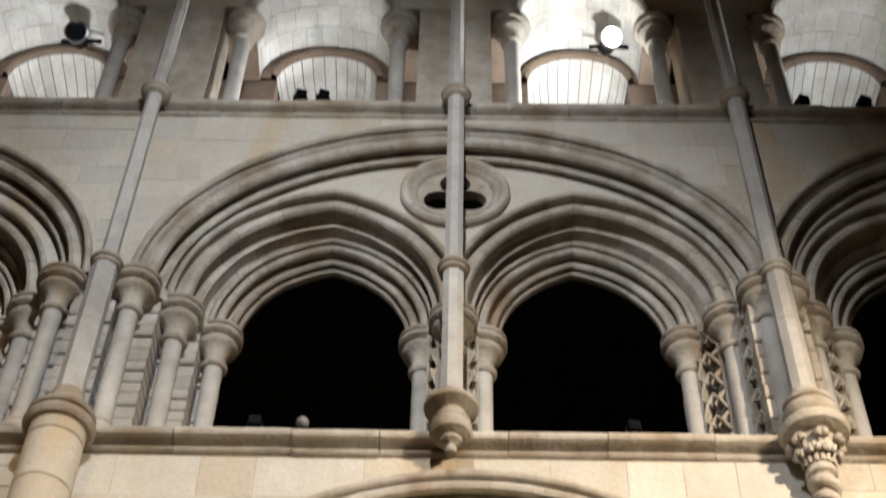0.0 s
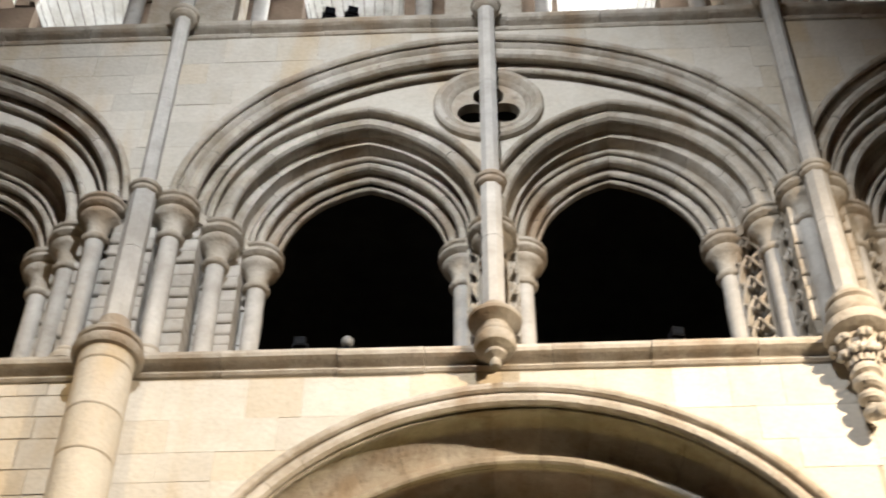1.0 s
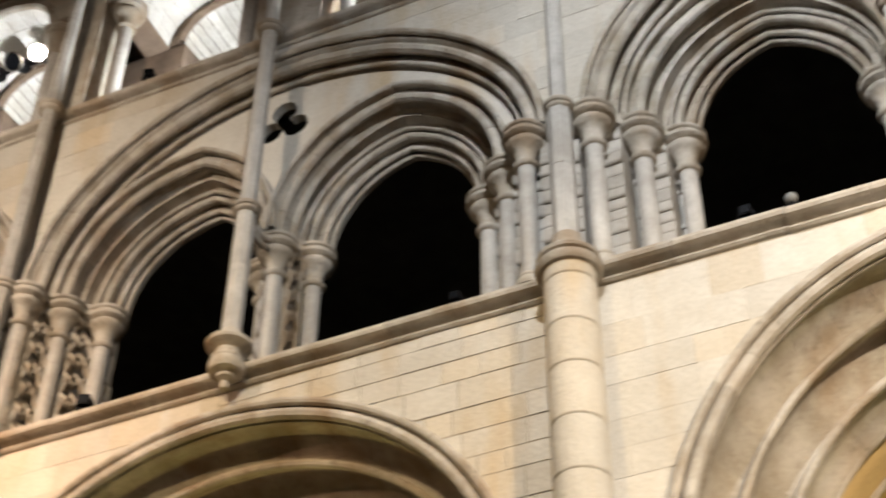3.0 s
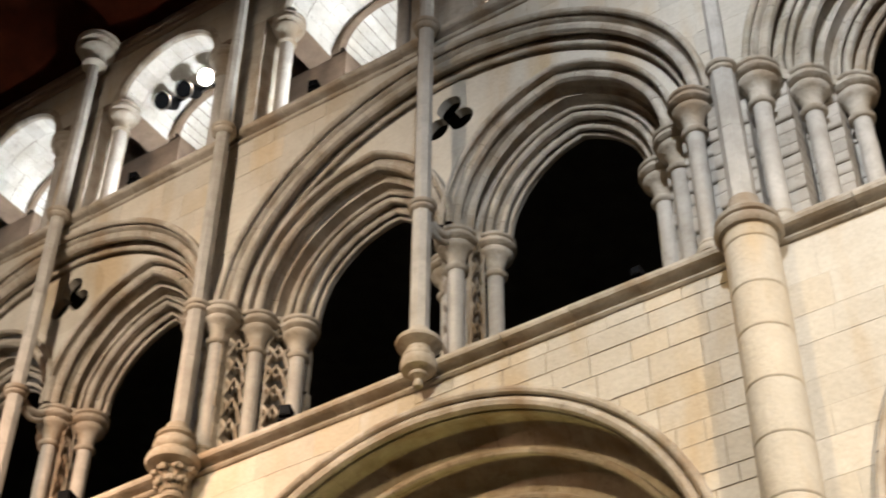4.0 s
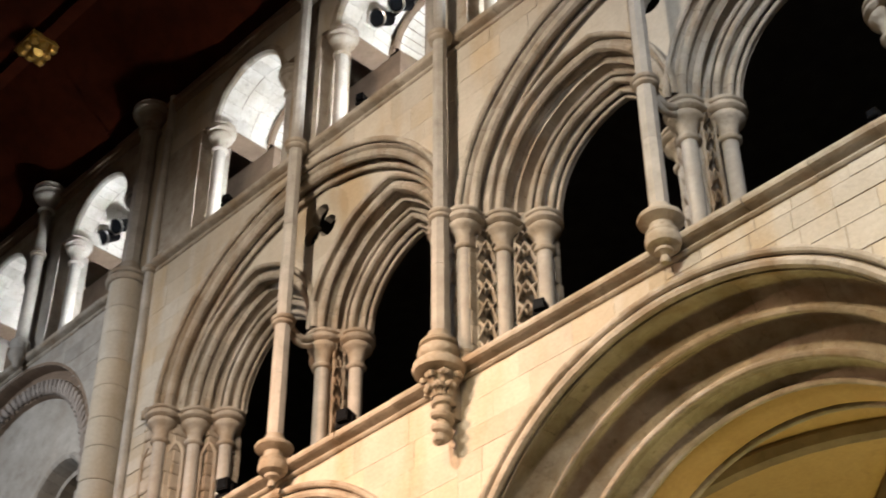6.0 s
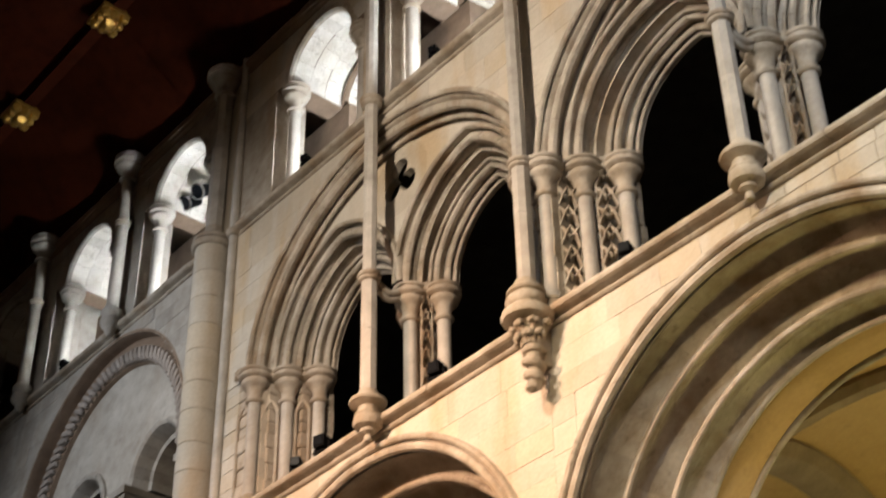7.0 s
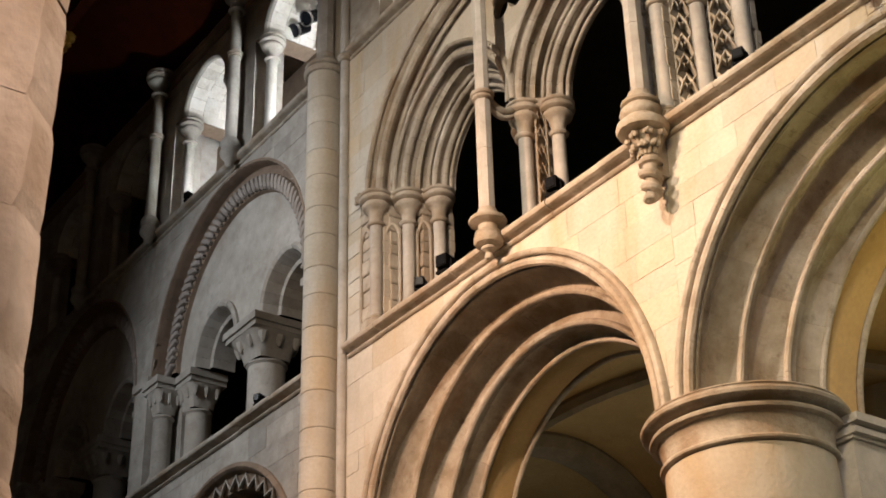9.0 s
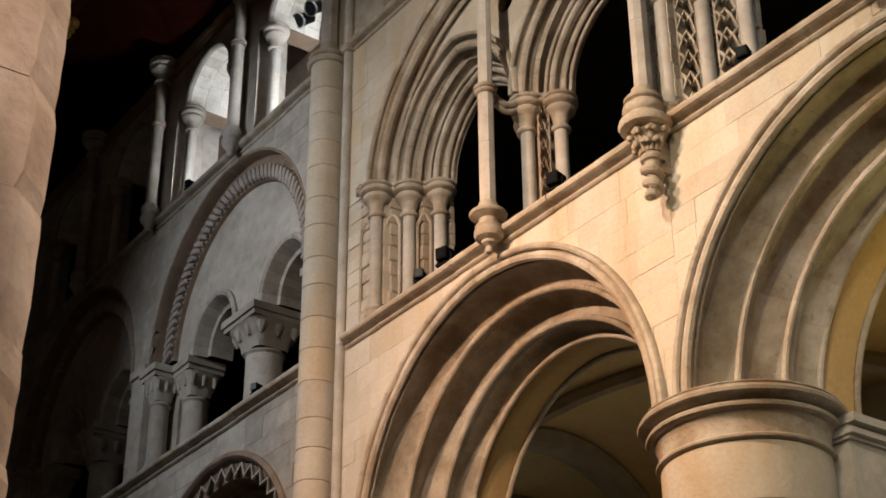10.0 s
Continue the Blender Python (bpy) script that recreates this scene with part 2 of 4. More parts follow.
# each bay: wall edges, the three jamb shafts of both sides, the middle, the two apexes
BAYS = [
    dict(x0=5.03, x1=10.1, l=(5.12, 5.34, 5.62), mid=7.65, r=(9.77, 9.47, 9.2), ap=(6.55, 8.5), jamb=("lattice", "block"), arc=(7.6, 2.25, 2.30)),
    dict(x0=0.0, x1=5.03, l=(0.23, 0.53, 0.81), mid=2.63, r=(4.95, 4.73, 4.43), ap=(1.63, 3.605), jamb=("block", "lattice"), arc=(2.76, 2.30, 2.34), roundel=True, shift=0.05),
    dict(x0=-5.2, x1=0.0, l=(-5.09, -4.88, -4.60), mid=-2.745, r=(-0.33, -0.61, -0.88), ap=(-3.575, -1.62), jamb=("lattice", "block"), arc=(-2.88, 2.44, 2.30), shift=0.06),
    dict(x0=-10.45, x1=-5.2, l=(-9.77, -9.55, -9.32), mid=-7.465, r=(-5.31, -5.53, -5.80), ap=(-8.5, -6.327), jamb=("niche", "lattice"), arc=(-7.75, 2.34, 2.41), shift=-0.02),
]
SHAFT_Y = (0.0, 0.29, 0.55)

wall = thing("wall_north", (0, 0.5, 0), "pale coursed limestone nave wall of three storeys", "wall", kind="structure")

# ---------------------------------------------------------------- arcade storey
ARC_PROFILE = moulding([(0.0, 0.02), (0.0, -0.02)], [(0.035, -0.04, 0.034), (0.125, -0.012, 0.046)], [(0.17, 0.03), (0.17, 0.05)], 0.022)
ARC_ORDER2 = moulding([(0.17, 0.05), (0.152, 0.085), (0.138, 0.14), (0.138, 0.21), (0.158, 0.285), (0.20, 0.355), (0.25, 0.40), (0.285, 0.405)], [(0.317, 0.37, 0.032)], [(0.325, 0.43), (0.31, 0.455)], 0.045)
ARC_ORDER3 = moulding([(0.31, 0.456), (0.288, 0.50), (0.278, 0.56), (0.298, 0.62), (0.35, 0.69), (0.43, 0.72), (0.50, 0.715)], [(0.536, 0.67, 0.032)], [(0.54, 0.73), (0.545, 0.75)], 0.045)
ARC_SOFFIT = moulding([(0.545, 0.748), (0.53, 0.78), (0.53, 0.84), (0.555, 0.90), (0.59, 0.945)], [(0.635, 0.965, 0.028)], [(0.62, 1.01)])
ARC_BACK = [(0.62, 1.012), (0.635, 1.03), (0.65, 1.16), (0.66, 1.32)]
ARC_EDGE = moulding([(0.66, 1.322)], [(0.662, 1.36, 0.032)], [(0.62, 1.41), (0.40, 1.43), (0.15, 1.44)])


def arcade_bay(bay):
    cx, a, h = bay["arc"]
    t = thing("arcade_arch", (cx, 0.5, ARC_SPRING), "round moulded limestone arcade arch of several orders", "arch", "arcade arches")
    for name, prof, cnt in (("hood_voussoir", ARC_PROFILE, 25), ("outer_voussoir", ARC_ORDER2, 21), ("inner_voussoir", ARC_ORDER3, 19), ("soffit_voussoir", ARC_SOFFIT, 15)):
        rows = [(a - s, a - s, h - s, y) for s, y in prof]
        ring(name, cx, ARC_SPRING, rows, round_half, t, CARVED, cnt, 4)
    ring("soffit_plaster", cx, ARC_SPRING, [(a - s, a - s, h - s, y) for s, y in ARC_BACK], round_half, t, PLASTER, 3, 16, "ochre plastered inner soffit", 0.0)
    ring("edge_voussoir", cx, ARC_SPRING, [(a - s, a - s, h - s, y) for s, y in ARC_EDGE], round_half, t, CARVED, 15, 4)
    b = Build()
    curve = arch_row(cx, ARC_SPRING, a - 0.02, a - 0.02, h - 0.02, 0.0, 40, round_half)
    spandrel(b, curve, Z_STRING - 0.1, bay["x0"], bay["x1"], ARC_SPRING, 0.0)
    curve = arch_row(cx, ARC_SPRING, a - 0.15, a - 0.15, h - 0.15, 1.2, 40, round_half)
    spandrel(b, curve, Z_STRING - 0.1, bay["x0"], bay["x1"], ARC_SPRING, 1.2)
    part("spandrel_backing", b, MORTAR, wall)


for bay in BAYS:
    arcade_bay(bay)


def arcade_pier(x):
    t = thing("arcade_pier", (x, 0.57, 0), "stout round limestone pier with a moulded capital", "pier", "arcade piers")
    part("pier_base", turned_build(x, 0.57, [(0.95, 0), (0.95, 0.25), (0.86, 0.3), (0.84, 0.38), (0.74, 0.45), (0.70, 0.5)], 36), PIER, t)
    edges = [0.5 + 0.42 * i for i in range(13)] + [6.02]
    for z0, z1 in zip(edges, edges[1:]):
        part("drum", turned_build(x, 0.57, [(0.668, z0 + 0.003), (0.677, z0 + 0.012), (0.677, z1 - 0.012), (0.668, z1 - 0.003)], 40), ASHLAR, t)
    part("capital", turned_build(x, 0.57, [(0.668, 6.02), (0.695, 6.022), (0.712, 6.033), (0.715, 6.05), (0.70, 6.068), (0.678, 6.074), (0.678, 6.12), (0.69, 6.19), (0.712, 6.235), (0.725, 6.245)], 56), CARVED, t)
    part("abacus", turned_build(x, 0.57, [(0.72, 6.245), (0.75, 6.248), (0.775, 6.262), (0.78, 6.282), (0.768, 6.30), (0.735, 6.31), (0.732, 6.322), (0.765, 6.332), (0.815, 6.342), (0.838, 6.362), (0.842, 6.388), (0.828, 6.41), (0.80, 6.42), (0.80, 6.43), (0.81, 6.44), (0.80, 6.452)], 56), CARVED, t)


def turned_build(x, y, prof, n):
    b = Build().turned(x, y, prof, n)
    b.smooth = True
    return b


for x in (-5.19, 5.03):
    arcade_pier(x)
for x in (-10.75, 0.0, 10.1):
    b = Build().box(x - 0.55, x + 0.55, 0.0, 1.2, 0, ARC_SPRING)
    t = thing("compound_pier", (x, 0.6, 0), "square-cored limestone pier with attached shafts", "pier", "arcade piers")
    part("core", b, ASHLAR, t)
# ---------------------------------------------------------------- triforium storey


SUB_RISE, SUB_IN = 1.27, 1.0


def arch_profile_sub(x2, x3, ax):
    """Rows (width, rise, depth) on one side of a sub-arch, outer to inner, in two orders."""
    a, c = abs(x2 - ax), abs(x3 - ax)
    o = moulding([(-0.095, 0.21), (-0.095, 0.165)], [(-0.068, 0.15, 0.026), (0.035, 0.225, 0.046)], [(0.06, 0.30), (0.055, 0.345), (0.09, 0.37), (0.13, 0.362)], 0.06)
    outer = [(a - s, SUB_RISE - s * 1.05, y) for s, y in o]
    i = moulding([(-0.15, 0.40), (-0.145, 0.47), (-0.12, 0.49)], [(-0.068, 0.455, 0.02), (-0.012, 0.50, 0.036), (0.07, 0.585, 0.03), (0.108, 0.645, 0.022)], [(0.115, 0.70)], 0.058)
    inner = [(a - 0.13, SUB_RISE - 0.137, 0.358)] + [(c - s, SUB_IN - s * 0.95, y) for s, y in i]
    return outer, inner


CAP_PROFILE = [(0.072, 0.0), (0.092, 0.006), (0.106, 0.02), (0.108, 0.036), (0.096, 0.05), (0.079, 0.057), (0.079, 0.10), (0.086, 0.14), (0.102, 0.178), (0.128, 0.205), (0.152, 0.222), (0.162, 0.242), (0.16, 0.262),
               (0.142, 0.276), (0.138, 0.29), (0.172, 0.298), (0.190, 0.314), (0.192, 0.338), (0.178, 0.354), (0.162, 0.362), (0.164, 0.374), (0.184, 0.384), (0.190, 0.402), (0.178, 0.418), (0.155, 0.43)]
BASE_PROFILE = [(0.12, 0.0), (0.12, 0.05), (0.11, 0.07), (0.085, 0.085), (0.095, 0.105), (0.09, 0.125), (0.072, 0.14)]
cap_b = Build().turned(0, 0, CAP_PROFILE, 20)
cap_b.smooth = True
CAP_MESH = mesh_of("capital", cap_b, CARVED)
base_b = Build().turned(0, 0, BASE_PROFILE, 16)
base_b.smooth = True
BASE_MESH = mesh_of("base", base_b, CARVED)
sh_b = Build().turned(0, 0, [(0.072, 0.14), (0.072, Z_SPRING - 0.43 - Z_STRING)], 16)
sh_b.smooth = True
SHAFT_MESH = mesh_of("shaft", sh_b, SHAFT)


def jamb_shaft(x, y, parent):
    s = part("shaft", SHAFT_MESH, SHAFT, parent, at=(x, y, Z_STRING))
    part("capital", CAP_MESH, CARVED, s, "round moulded capital", at=(x, y, Z_SPRING - 0.43))
    part("base", BASE_MESH, CARVED, s, at=(x, y, Z_STRING))


def jamb(xs, side, style, parent):
    """The stepped jamb behind three shafts; side is +1 where the opening lies to the right."""
    e = 0.21 if style == "lattice" else 0.12
    x1, x2, x3 = xs
    plan = [(x1 - side * 0.12, 0.0), (x1 - side * 0.12, 0.13), (x2 - side * e, 0.13), (x2 - side * e, 0.41), (x3 - side * e, 0.41), (x3 - side * e, 0.66), (x3 + side * 0.04, 0.66), (x3 + side * 0.04, 0.72),
            (x1 - side * 0.3, 0.72), (x1 - side * 0.3, 0.0)]
    rng = random.Random(int(abs(x1) * 100))
    z = Z_STRING
    top = Z_SPRING
    while z < top - 0.02:
        z1 = min(top, z + (rng.uniform(0.10, 0.16) if style == "block" else rng.uniform(0.12, 0.21)))
        if top - z1 < 0.08:
            z1 = top
        j = rng.uniform(-0.02, 0.014)
        # pillowed courses with open joints
        b = Build()
        rows = []
        for zz, back in ((z + 0.0035, 0.013), (z + 0.014, 0.003), (z + 0.03, 0.0), (z1 - 0.03, 0.0), (z1 - 0.014, 0.003), (z1 - 0.0035, 0.013)):
            rows.append([(x - side * (back if k in (1, 2, 3, 4, 5) else 0), y + j + (back if y < 0.6 else 0), zz) for k, (x, y) in enumerate(plan)])
        b.grid(rows, closed=True).face(rows[0]).face(list(reversed(rows[-1])))
        part("jamb_stone", b, NORMAN if style == "block" else CARVED, parent)
        z = z1


def impost(xs, side, parent):
    x1, x2, x3 = xs
    plan = [(x1 - side * 0.12, -0.02), (x1 + side * 0.06, -0.02), (x2 + side * 0.02, 0.24), (x3 + side * 0.03, 0.48), (x3 + side * 0.06, 0.70), (x1 - side * 0.12, 0.70)]
    part("impost", Build().prism(plan, Z_SPRING - 0.10, Z_SPRING + 0.012), CARVED, parent)


def triforium_bay(bay):
    cx = (bay["l"][0] + bay["r"][0]) / 2 + bay.get("shift", 0)
    t = thing("triforium_bay", (cx, 0.4, Z_STRING), "moulded round gallery arch over two pointed sub-arches on clustered shafts", "arch", "triforium bays")
    wl = (bay["r"][0] - bay["l"][0]) / 2 + 0.13
    hood = 2.08
    rows1 = moulding([(0.0, 0.02), (0.0, -0.02)], [(0.032, -0.04, 0.032)], [(0.07, -0.01), (0.085, 0.01)])
    rows2 = moulding([(0.085, 0.008)], [(0.15, 0.055, 0.05), (0.24, 0.155, 0.025)], [(0.25, 0.205), (0.275, 0.23), (0.31, 0.215)], 0.075)
    for name, prof, cnt in (("hood_voussoir", rows1, 27), ("arch_voussoir", rows2, 27)):
        ring(name, cx, Z_SPRING, [(wl - s, wl - s, hood - s, y) for s, y in prof], round_half, t, CARVED, cnt, 4)
    # wall round the great arch
    b = Build()
    spandrel(b, arch_row(cx, Z_SPRING, wl - 0.02, wl - 0.02, hood - 0.02, 0, 48, round_half), Z_CLER - 0.1, bay["x0"], bay["x1"], Z_SPRING - 0.01, 0.0)
    part("wall_field", b, MORTAR, wall)
    # sub-arches
    subs = []
    m = bay["mid"]
    for ax, lo, hi in ((bay["ap"][0], bay["l"], (m, m - 0.03, m - 0.235)), (bay["ap"][1], (m, m + 0.03, m + 0.235), bay["r"])):
        s = thing("sub_arch", (ax, 0.4, Z_SPRING), "", "")
        s.parent = t
        s.location = Vector((ax, 0.4, Z_SPRING)) - ORIGIN[t]
        ol, il = arch_profile_sub(lo[1], lo[2], ax)
        orr, ir = arch_profile_sub(hi[1], hi[2], ax)
        ring("outer_voussoir", ax, Z_SPRING, [(p[0], q[0], p[1], p[2]) for p, q in zip(ol, orr)], pointed_half, s, CARVED, 16, 4)
        ring("inner_voussoir", ax, Z_SPRING, [(p[0], q[0], p[1], p[2]) for p, q in zip(il, ir)], pointed_half, s, CARVED, 14, 4)
        subs.append((ax, ol[0][0], orr[0][0], ol[0][1]))
    # tympanum, with a round gap for the roundel
    rc, zc = m, 12.14
    b = Build()
    N = 120
    xa, xb = cx - wl + 0.3, cx + wl - 0.3

    def low(x):
        z = Z_SPRING
        for ax, l, r, h in subs:
            w = l if x < ax else r
            d = abs(x - ax)
            if d < w:
                c = max((h * h - w * w) / (2 * w), 0)
                z = max(z, Z_SPRING + (math.sqrt(max((w + c) ** 2 - (d + c) ** 2, 0)) if c else h * math.sqrt(1 - (d / w) ** 2)))
        return z - 0.03

    def high(x):
        d = abs(x - cx) / (wl - 0.29)
        return Z_SPRING + (hood - 0.29) * math.sqrt(max(1 - d * d, 0))

    for i in range(N):
        x0, x1 = xa + (xb - xa) * i / N, xa + (xb - xa) * (i + 1) / N
        l0, l1, h0, h1 = low(x0), low(x1), high(x0), high(x1)
        if h0 <= l0 and h1 <= l1:
            continue
        R = 0.40
        if abs((x0 + x1) / 2 - rc) < R:
            g0, g1 = (math.sqrt(max(R * R - (x - rc) ** 2, 0)) for x in (x0, x1))
            b.face([(x0, 0.2, l0), (x1, 0.2, l1), (x1, 0.2, max(zc - g1, l1)), (x0, 0.2, max(zc - g0, l0))])
            b.face([(x0, 0.2, zc + g0), (x1, 0.2, zc + g1), (x1, 0.2, max(h1, zc + g1)), (x0, 0.2, max(h0, zc + g0))])
        else:
            b.face([(x0, 0.2, min(l0, h0)), (x1, 0.2, min(l1, h1)), (x1, 0.2, h1), (x0, 0.2, h0)])
    part("tympanum", b, ASHLAR, t)
    # roundel with a pierced trefoil
    b = Build()
    n = 96
    prof = [(0.46, 0.21), (0.46, 0.15), (0.44, 0.125), (0.40, 0.125), (0.375, 0.15), (0.36, 0.17), (0.34, 0.15), (0.325, 0.16), (0.31, 0.195)]

    def leaf(th):
        best = 0
        for k in range(3):
            a0 = math.pi / 2 + k * 2 * math.pi / 3
            d, rr = 0.15, 0.13
            q = d * math.cos(th - a0)
            disc = rr * rr - d * d + q * q
            if disc > 0:
                best = max(best, q + math.sqrt(disc))
        return max(best, 0.07)

    ths = [2 * math.pi * i / n for i in range(n)]
    if not bay.get("roundel"):
        prof = [(0.46, 0.197), (0.40, 0.196), (0.36, 0.196), (0.33, 0.196)]
    rows = [[(rc + r * math.cos(a), y, zc + r * math.sin(a)) for a in ths] for r, y in prof]
    rows += [[(rc + leaf(a) * math.cos(a), y, zc + leaf(a) * math.sin(a)) for a in ths] for y in (0.198, 0.21, 0.29)]
    b.grid(rows, closed=True)
    b.smooth = True
    part("roundel", b, CARVED if bay.get("roundel") else ASHLAR, t, "round panel pierced by a trefoil")
    # jambs and shafts
    jamb(bay["l"], 1, bay["jamb"][0], t)
    jamb(bay["r"], -1, bay["jamb"][1], t)
    impost(bay["l"], 1, t)
    impost(bay["r"], -1, t)
    part("impost", Build().prism([(m - 0.10, 0.28), (m + 0.10, 0.28), (m + 0.28, 0.5), (m + 0.28, 0.68), (m - 0.28, 0.68), (m - 0.28, 0.5)], Z_SPRING - 0.10, Z_SPRING + 0.012), CARVED, t)
    for k in range(3):
        jamb_shaft(bay["l"][k], SHAFT_Y[k], t)
        jamb_shaft(bay["r"][k], SHAFT_Y[k], t)
    for x, y in ((m - 0.235, 0.58), (m + 0.235, 0.58), (m, 0.33)):
        jamb_shaft(x, y, t)
    part("core", Build().box(m - 0.09, m + 0.09, 0.42, 0.66, Z_STRING, Z_SPRING), CARVED, t)


for bay in BAYS:
    triforium_bay(bay)

# ---------------------------------------------------------------- string courses
STR = [(0.02, -0.125), (-0.03, -0.123), (-0.05, -0.108), (-0.042, -0.09), (-0.012, -0.08), (0.002, -0.068), (-0.02, -0.056), (-0.09, -0.046), (-0.118, -0.036), (-0.13, -0.012), (-0.126, 0.016), (-0.10, 0.034)]


def string_course(x0, x1, z, depth, label):
    t = thing("string_course", ((x0 + x1) / 2, 0, z), label, "string course", "string courses")
    rng = random.Random(int(x0 * 10 + z * 7))
    x = x0
    while x < x1 - 0.01:
        e = min(x1, x + rng.uniform(0.55, 1.05))
        if x1 - e < 0.3:
            e = x1
        j, k = rng.uniform(-0.006, 0.006), rng.uniform(-0.005, 0.005)
        b = Build()
        prof = [(y * depth + j, z + h + k) for y, h in STR] + [(0.7 if z < 10 else 0.3, z + 0.035 + k), (0.7 if z < 10 else 0.3, z - 0.125)]
        b.grid([[(xx, y, zz) for y, zz in prof] for xx in (x + 0.003, e - 0.003)], closed=True)
        b.face([(x + 0.003, y, zz) for y, zz in prof]).face([(e - 0.003, y, zz) for y, zz in reversed(prof)])
        part("moulded_stone", b, CARVED, t)
        x = e


for x0, x1 in ((-10.3, -5.2), (-5.2, 0), (0, 5.03), (5.03, 10.1)):
    string_course(x0, x1, 9.05, 1.0, "weathered moulded stone ledge below the gallery")
    string_course(x0, x1, 13.08, 0.8, "moulded stone ledge below the clerestory")

for x0, x1 in ((-15.67, -10.95), (-20.5, -15.67)):
    string_course(x0, x1, 9.05, 1.0, "grey stone ledge below the old gallery")
    string_course(x0, x1, 13.08, 0.8, "grey stone ledge below the clerestory")

# ---------------------------------------------------------------- wall shafts


def octagon(b, x, y, r, z0, z1):
    plan = [(x + r * math.cos(math.pi / 8 + k * math.pi / 4), y + r * math.sin(math.pi / 8 + k * math.pi / 4)) for k in range(8)]
    return b.prism(plan, z0, z1)


def lump(b, x, y, z, r, seed, n=10):
    """A knobbly carved lump."""
    rows = []
    for i in range(1, n):
        th = math.pi * i / n
        rows.append([])
        for j in range(n):
            ph = 2 * math.pi * j / n
            d = Vector((math.sin(th) * math.cos(ph), math.sin(th) * math.sin(ph), math.cos(th)))
            q = r * (1 + 0.35 * noise.noise(d * 2.3 + Vector((seed, seed * 1.7, 0))))
            rows[-1].append((x + d.x * q, y + d.y * q, z + d.z * q))
    b.grid(rows, closed=True)
    b.face(rows[0])
    b.face(list(reversed(rows[-1])))
    return b


def tube(b, pts, r, n=8, squash=1.0):
    rows = []
    for i, p in enumerate(pts):
        p = Vector(p)
        d = (Vector(pts[min(i + 1, len(pts) - 1)]) - Vector(pts[max(i - 1, 0)])).normalized()
        side = d.cross(Vector((0, 0, 1)))
        side = side.normalized() if side.length > 1e-4 else Vector((1, 0, 0))
        up = side.cross(d)
        rows.append([p + side * r * math.cos(a) + up * r * squash * math.sin(a) for a in [2 * math.pi * k / n for k in range(n)]])
    b.grid(rows, closed=True)
    return b


def smooth(b):
    b.smooth = True
    return b


RING = [(0.07, -0.055), (0.095, -0.05), (0.11, -0.035), (0.112, -0.012), (0.098, -0.002), (0.118, 0.008), (0.126, 0.028), (0.118, 0.045), (0.07, 0.055)]


def shaft_ring(x, y, z, parent, scale=1.0):
    b = Build().turned(x, y, [(r * scale, h * scale) for r, h in RING], 20, z)
    b.smooth = True
    part("annulet", b, CARVED, parent, "moulded stone shaft-ring")


def upper_shaft(x, y, r, z0, t, top=15.40):
    """Shaft lengths from a height to the wall head, with its capital."""
    edges = [z0, z0 + 1.3, top] if top - z0 < 3 else [z0, z0 + 1.1, z0 + 2.3, top]
    for a, c in zip(edges, edges[1:]):
        part("shaft_length", octagon(Build(), x, y, r, a + 0.002, c - 0.002), SHAFT, t)
    b = Build().turned(x, y, [(rr * 1.38, h) for rr, h in CAP_PROFILE], 24, top)
    b.smooth = True
    part("head_capital", b, CARVED, t)


def pendant_shaft(x, y=-0.2):
    t = thing("pendant_shaft", (x, y, 8.9), "slender octagonal limestone wall shaft ending in a moulded pendant", "wall shaft", "wall shafts")
    prof = [(0.01, -0.275), (0.032, -0.268), (0.042, -0.245), (0.034, -0.218), (0.026, -0.205), (0.05, -0.19), (0.072, -0.178), (0.075, -0.16), (0.068, -0.15), (0.10, -0.142), (0.132, -0.125), (0.145, -0.095), (0.142, -0.06), (0.128, -0.03), (0.134, -0.018), (0.13, 0.0), (0.104, 0.012), (0.092, 0.04), (0.098, 0.07), (0.15, 0.09), (0.182, 0.106), (0.188, 0.126), (0.178, 0.146), (0.145, 0.156), (0.142, 0.168), (0.11, 0.19), (0.09, 0.25)]
    b = Build().turned(x, y, [(r, h * 1.05) for r, h in prof], 24, 9.07)
    b.smooth = True
    part("pendant", b, CARVED, t, "turned stone pendant")
    part("tail", Build().box(x - 0.06, x + 0.06, y + 0.04, 0.03, 8.97, 9.12), CARVED, t)
    for a, c in ((9.32, 10.02), (10.02, 10.63)):
        part("shaft_length", octagon(Build(), x, y, 0.082, a + 0.002, c - 0.002), SHAFT, t)
    shaft_ring(x, y, 10.66, t)
    # moulded band that swings back from the ring to the capitals behind
    for lift, r in ((0.0, 0.045), (-0.075, 0.03)):
        pts = [(x, y + 0.06 + 0.46 * f, 10.67 + lift - 0.10 * math.sin(math.pi * min(f * 1.25, 1.0)) + 0.03 * f) for f in [q / 10 for q in range(11)]]
        part("band", smooth(tube(Build(), pts, r, 10)), CARVED, t, "curved moulded stone band")
    for a, c in ((10.72, 11.9), (11.9, 12.97)):
        part("shaft_length", octagon(Build(), x, y, 0.074, a + 0.002, c - 0.002), SHAFT, t)
    shaft_ring(x, y, 13.02, t, 1.05)
    upper_shaft(x, y, 0.068, 13.08, t)


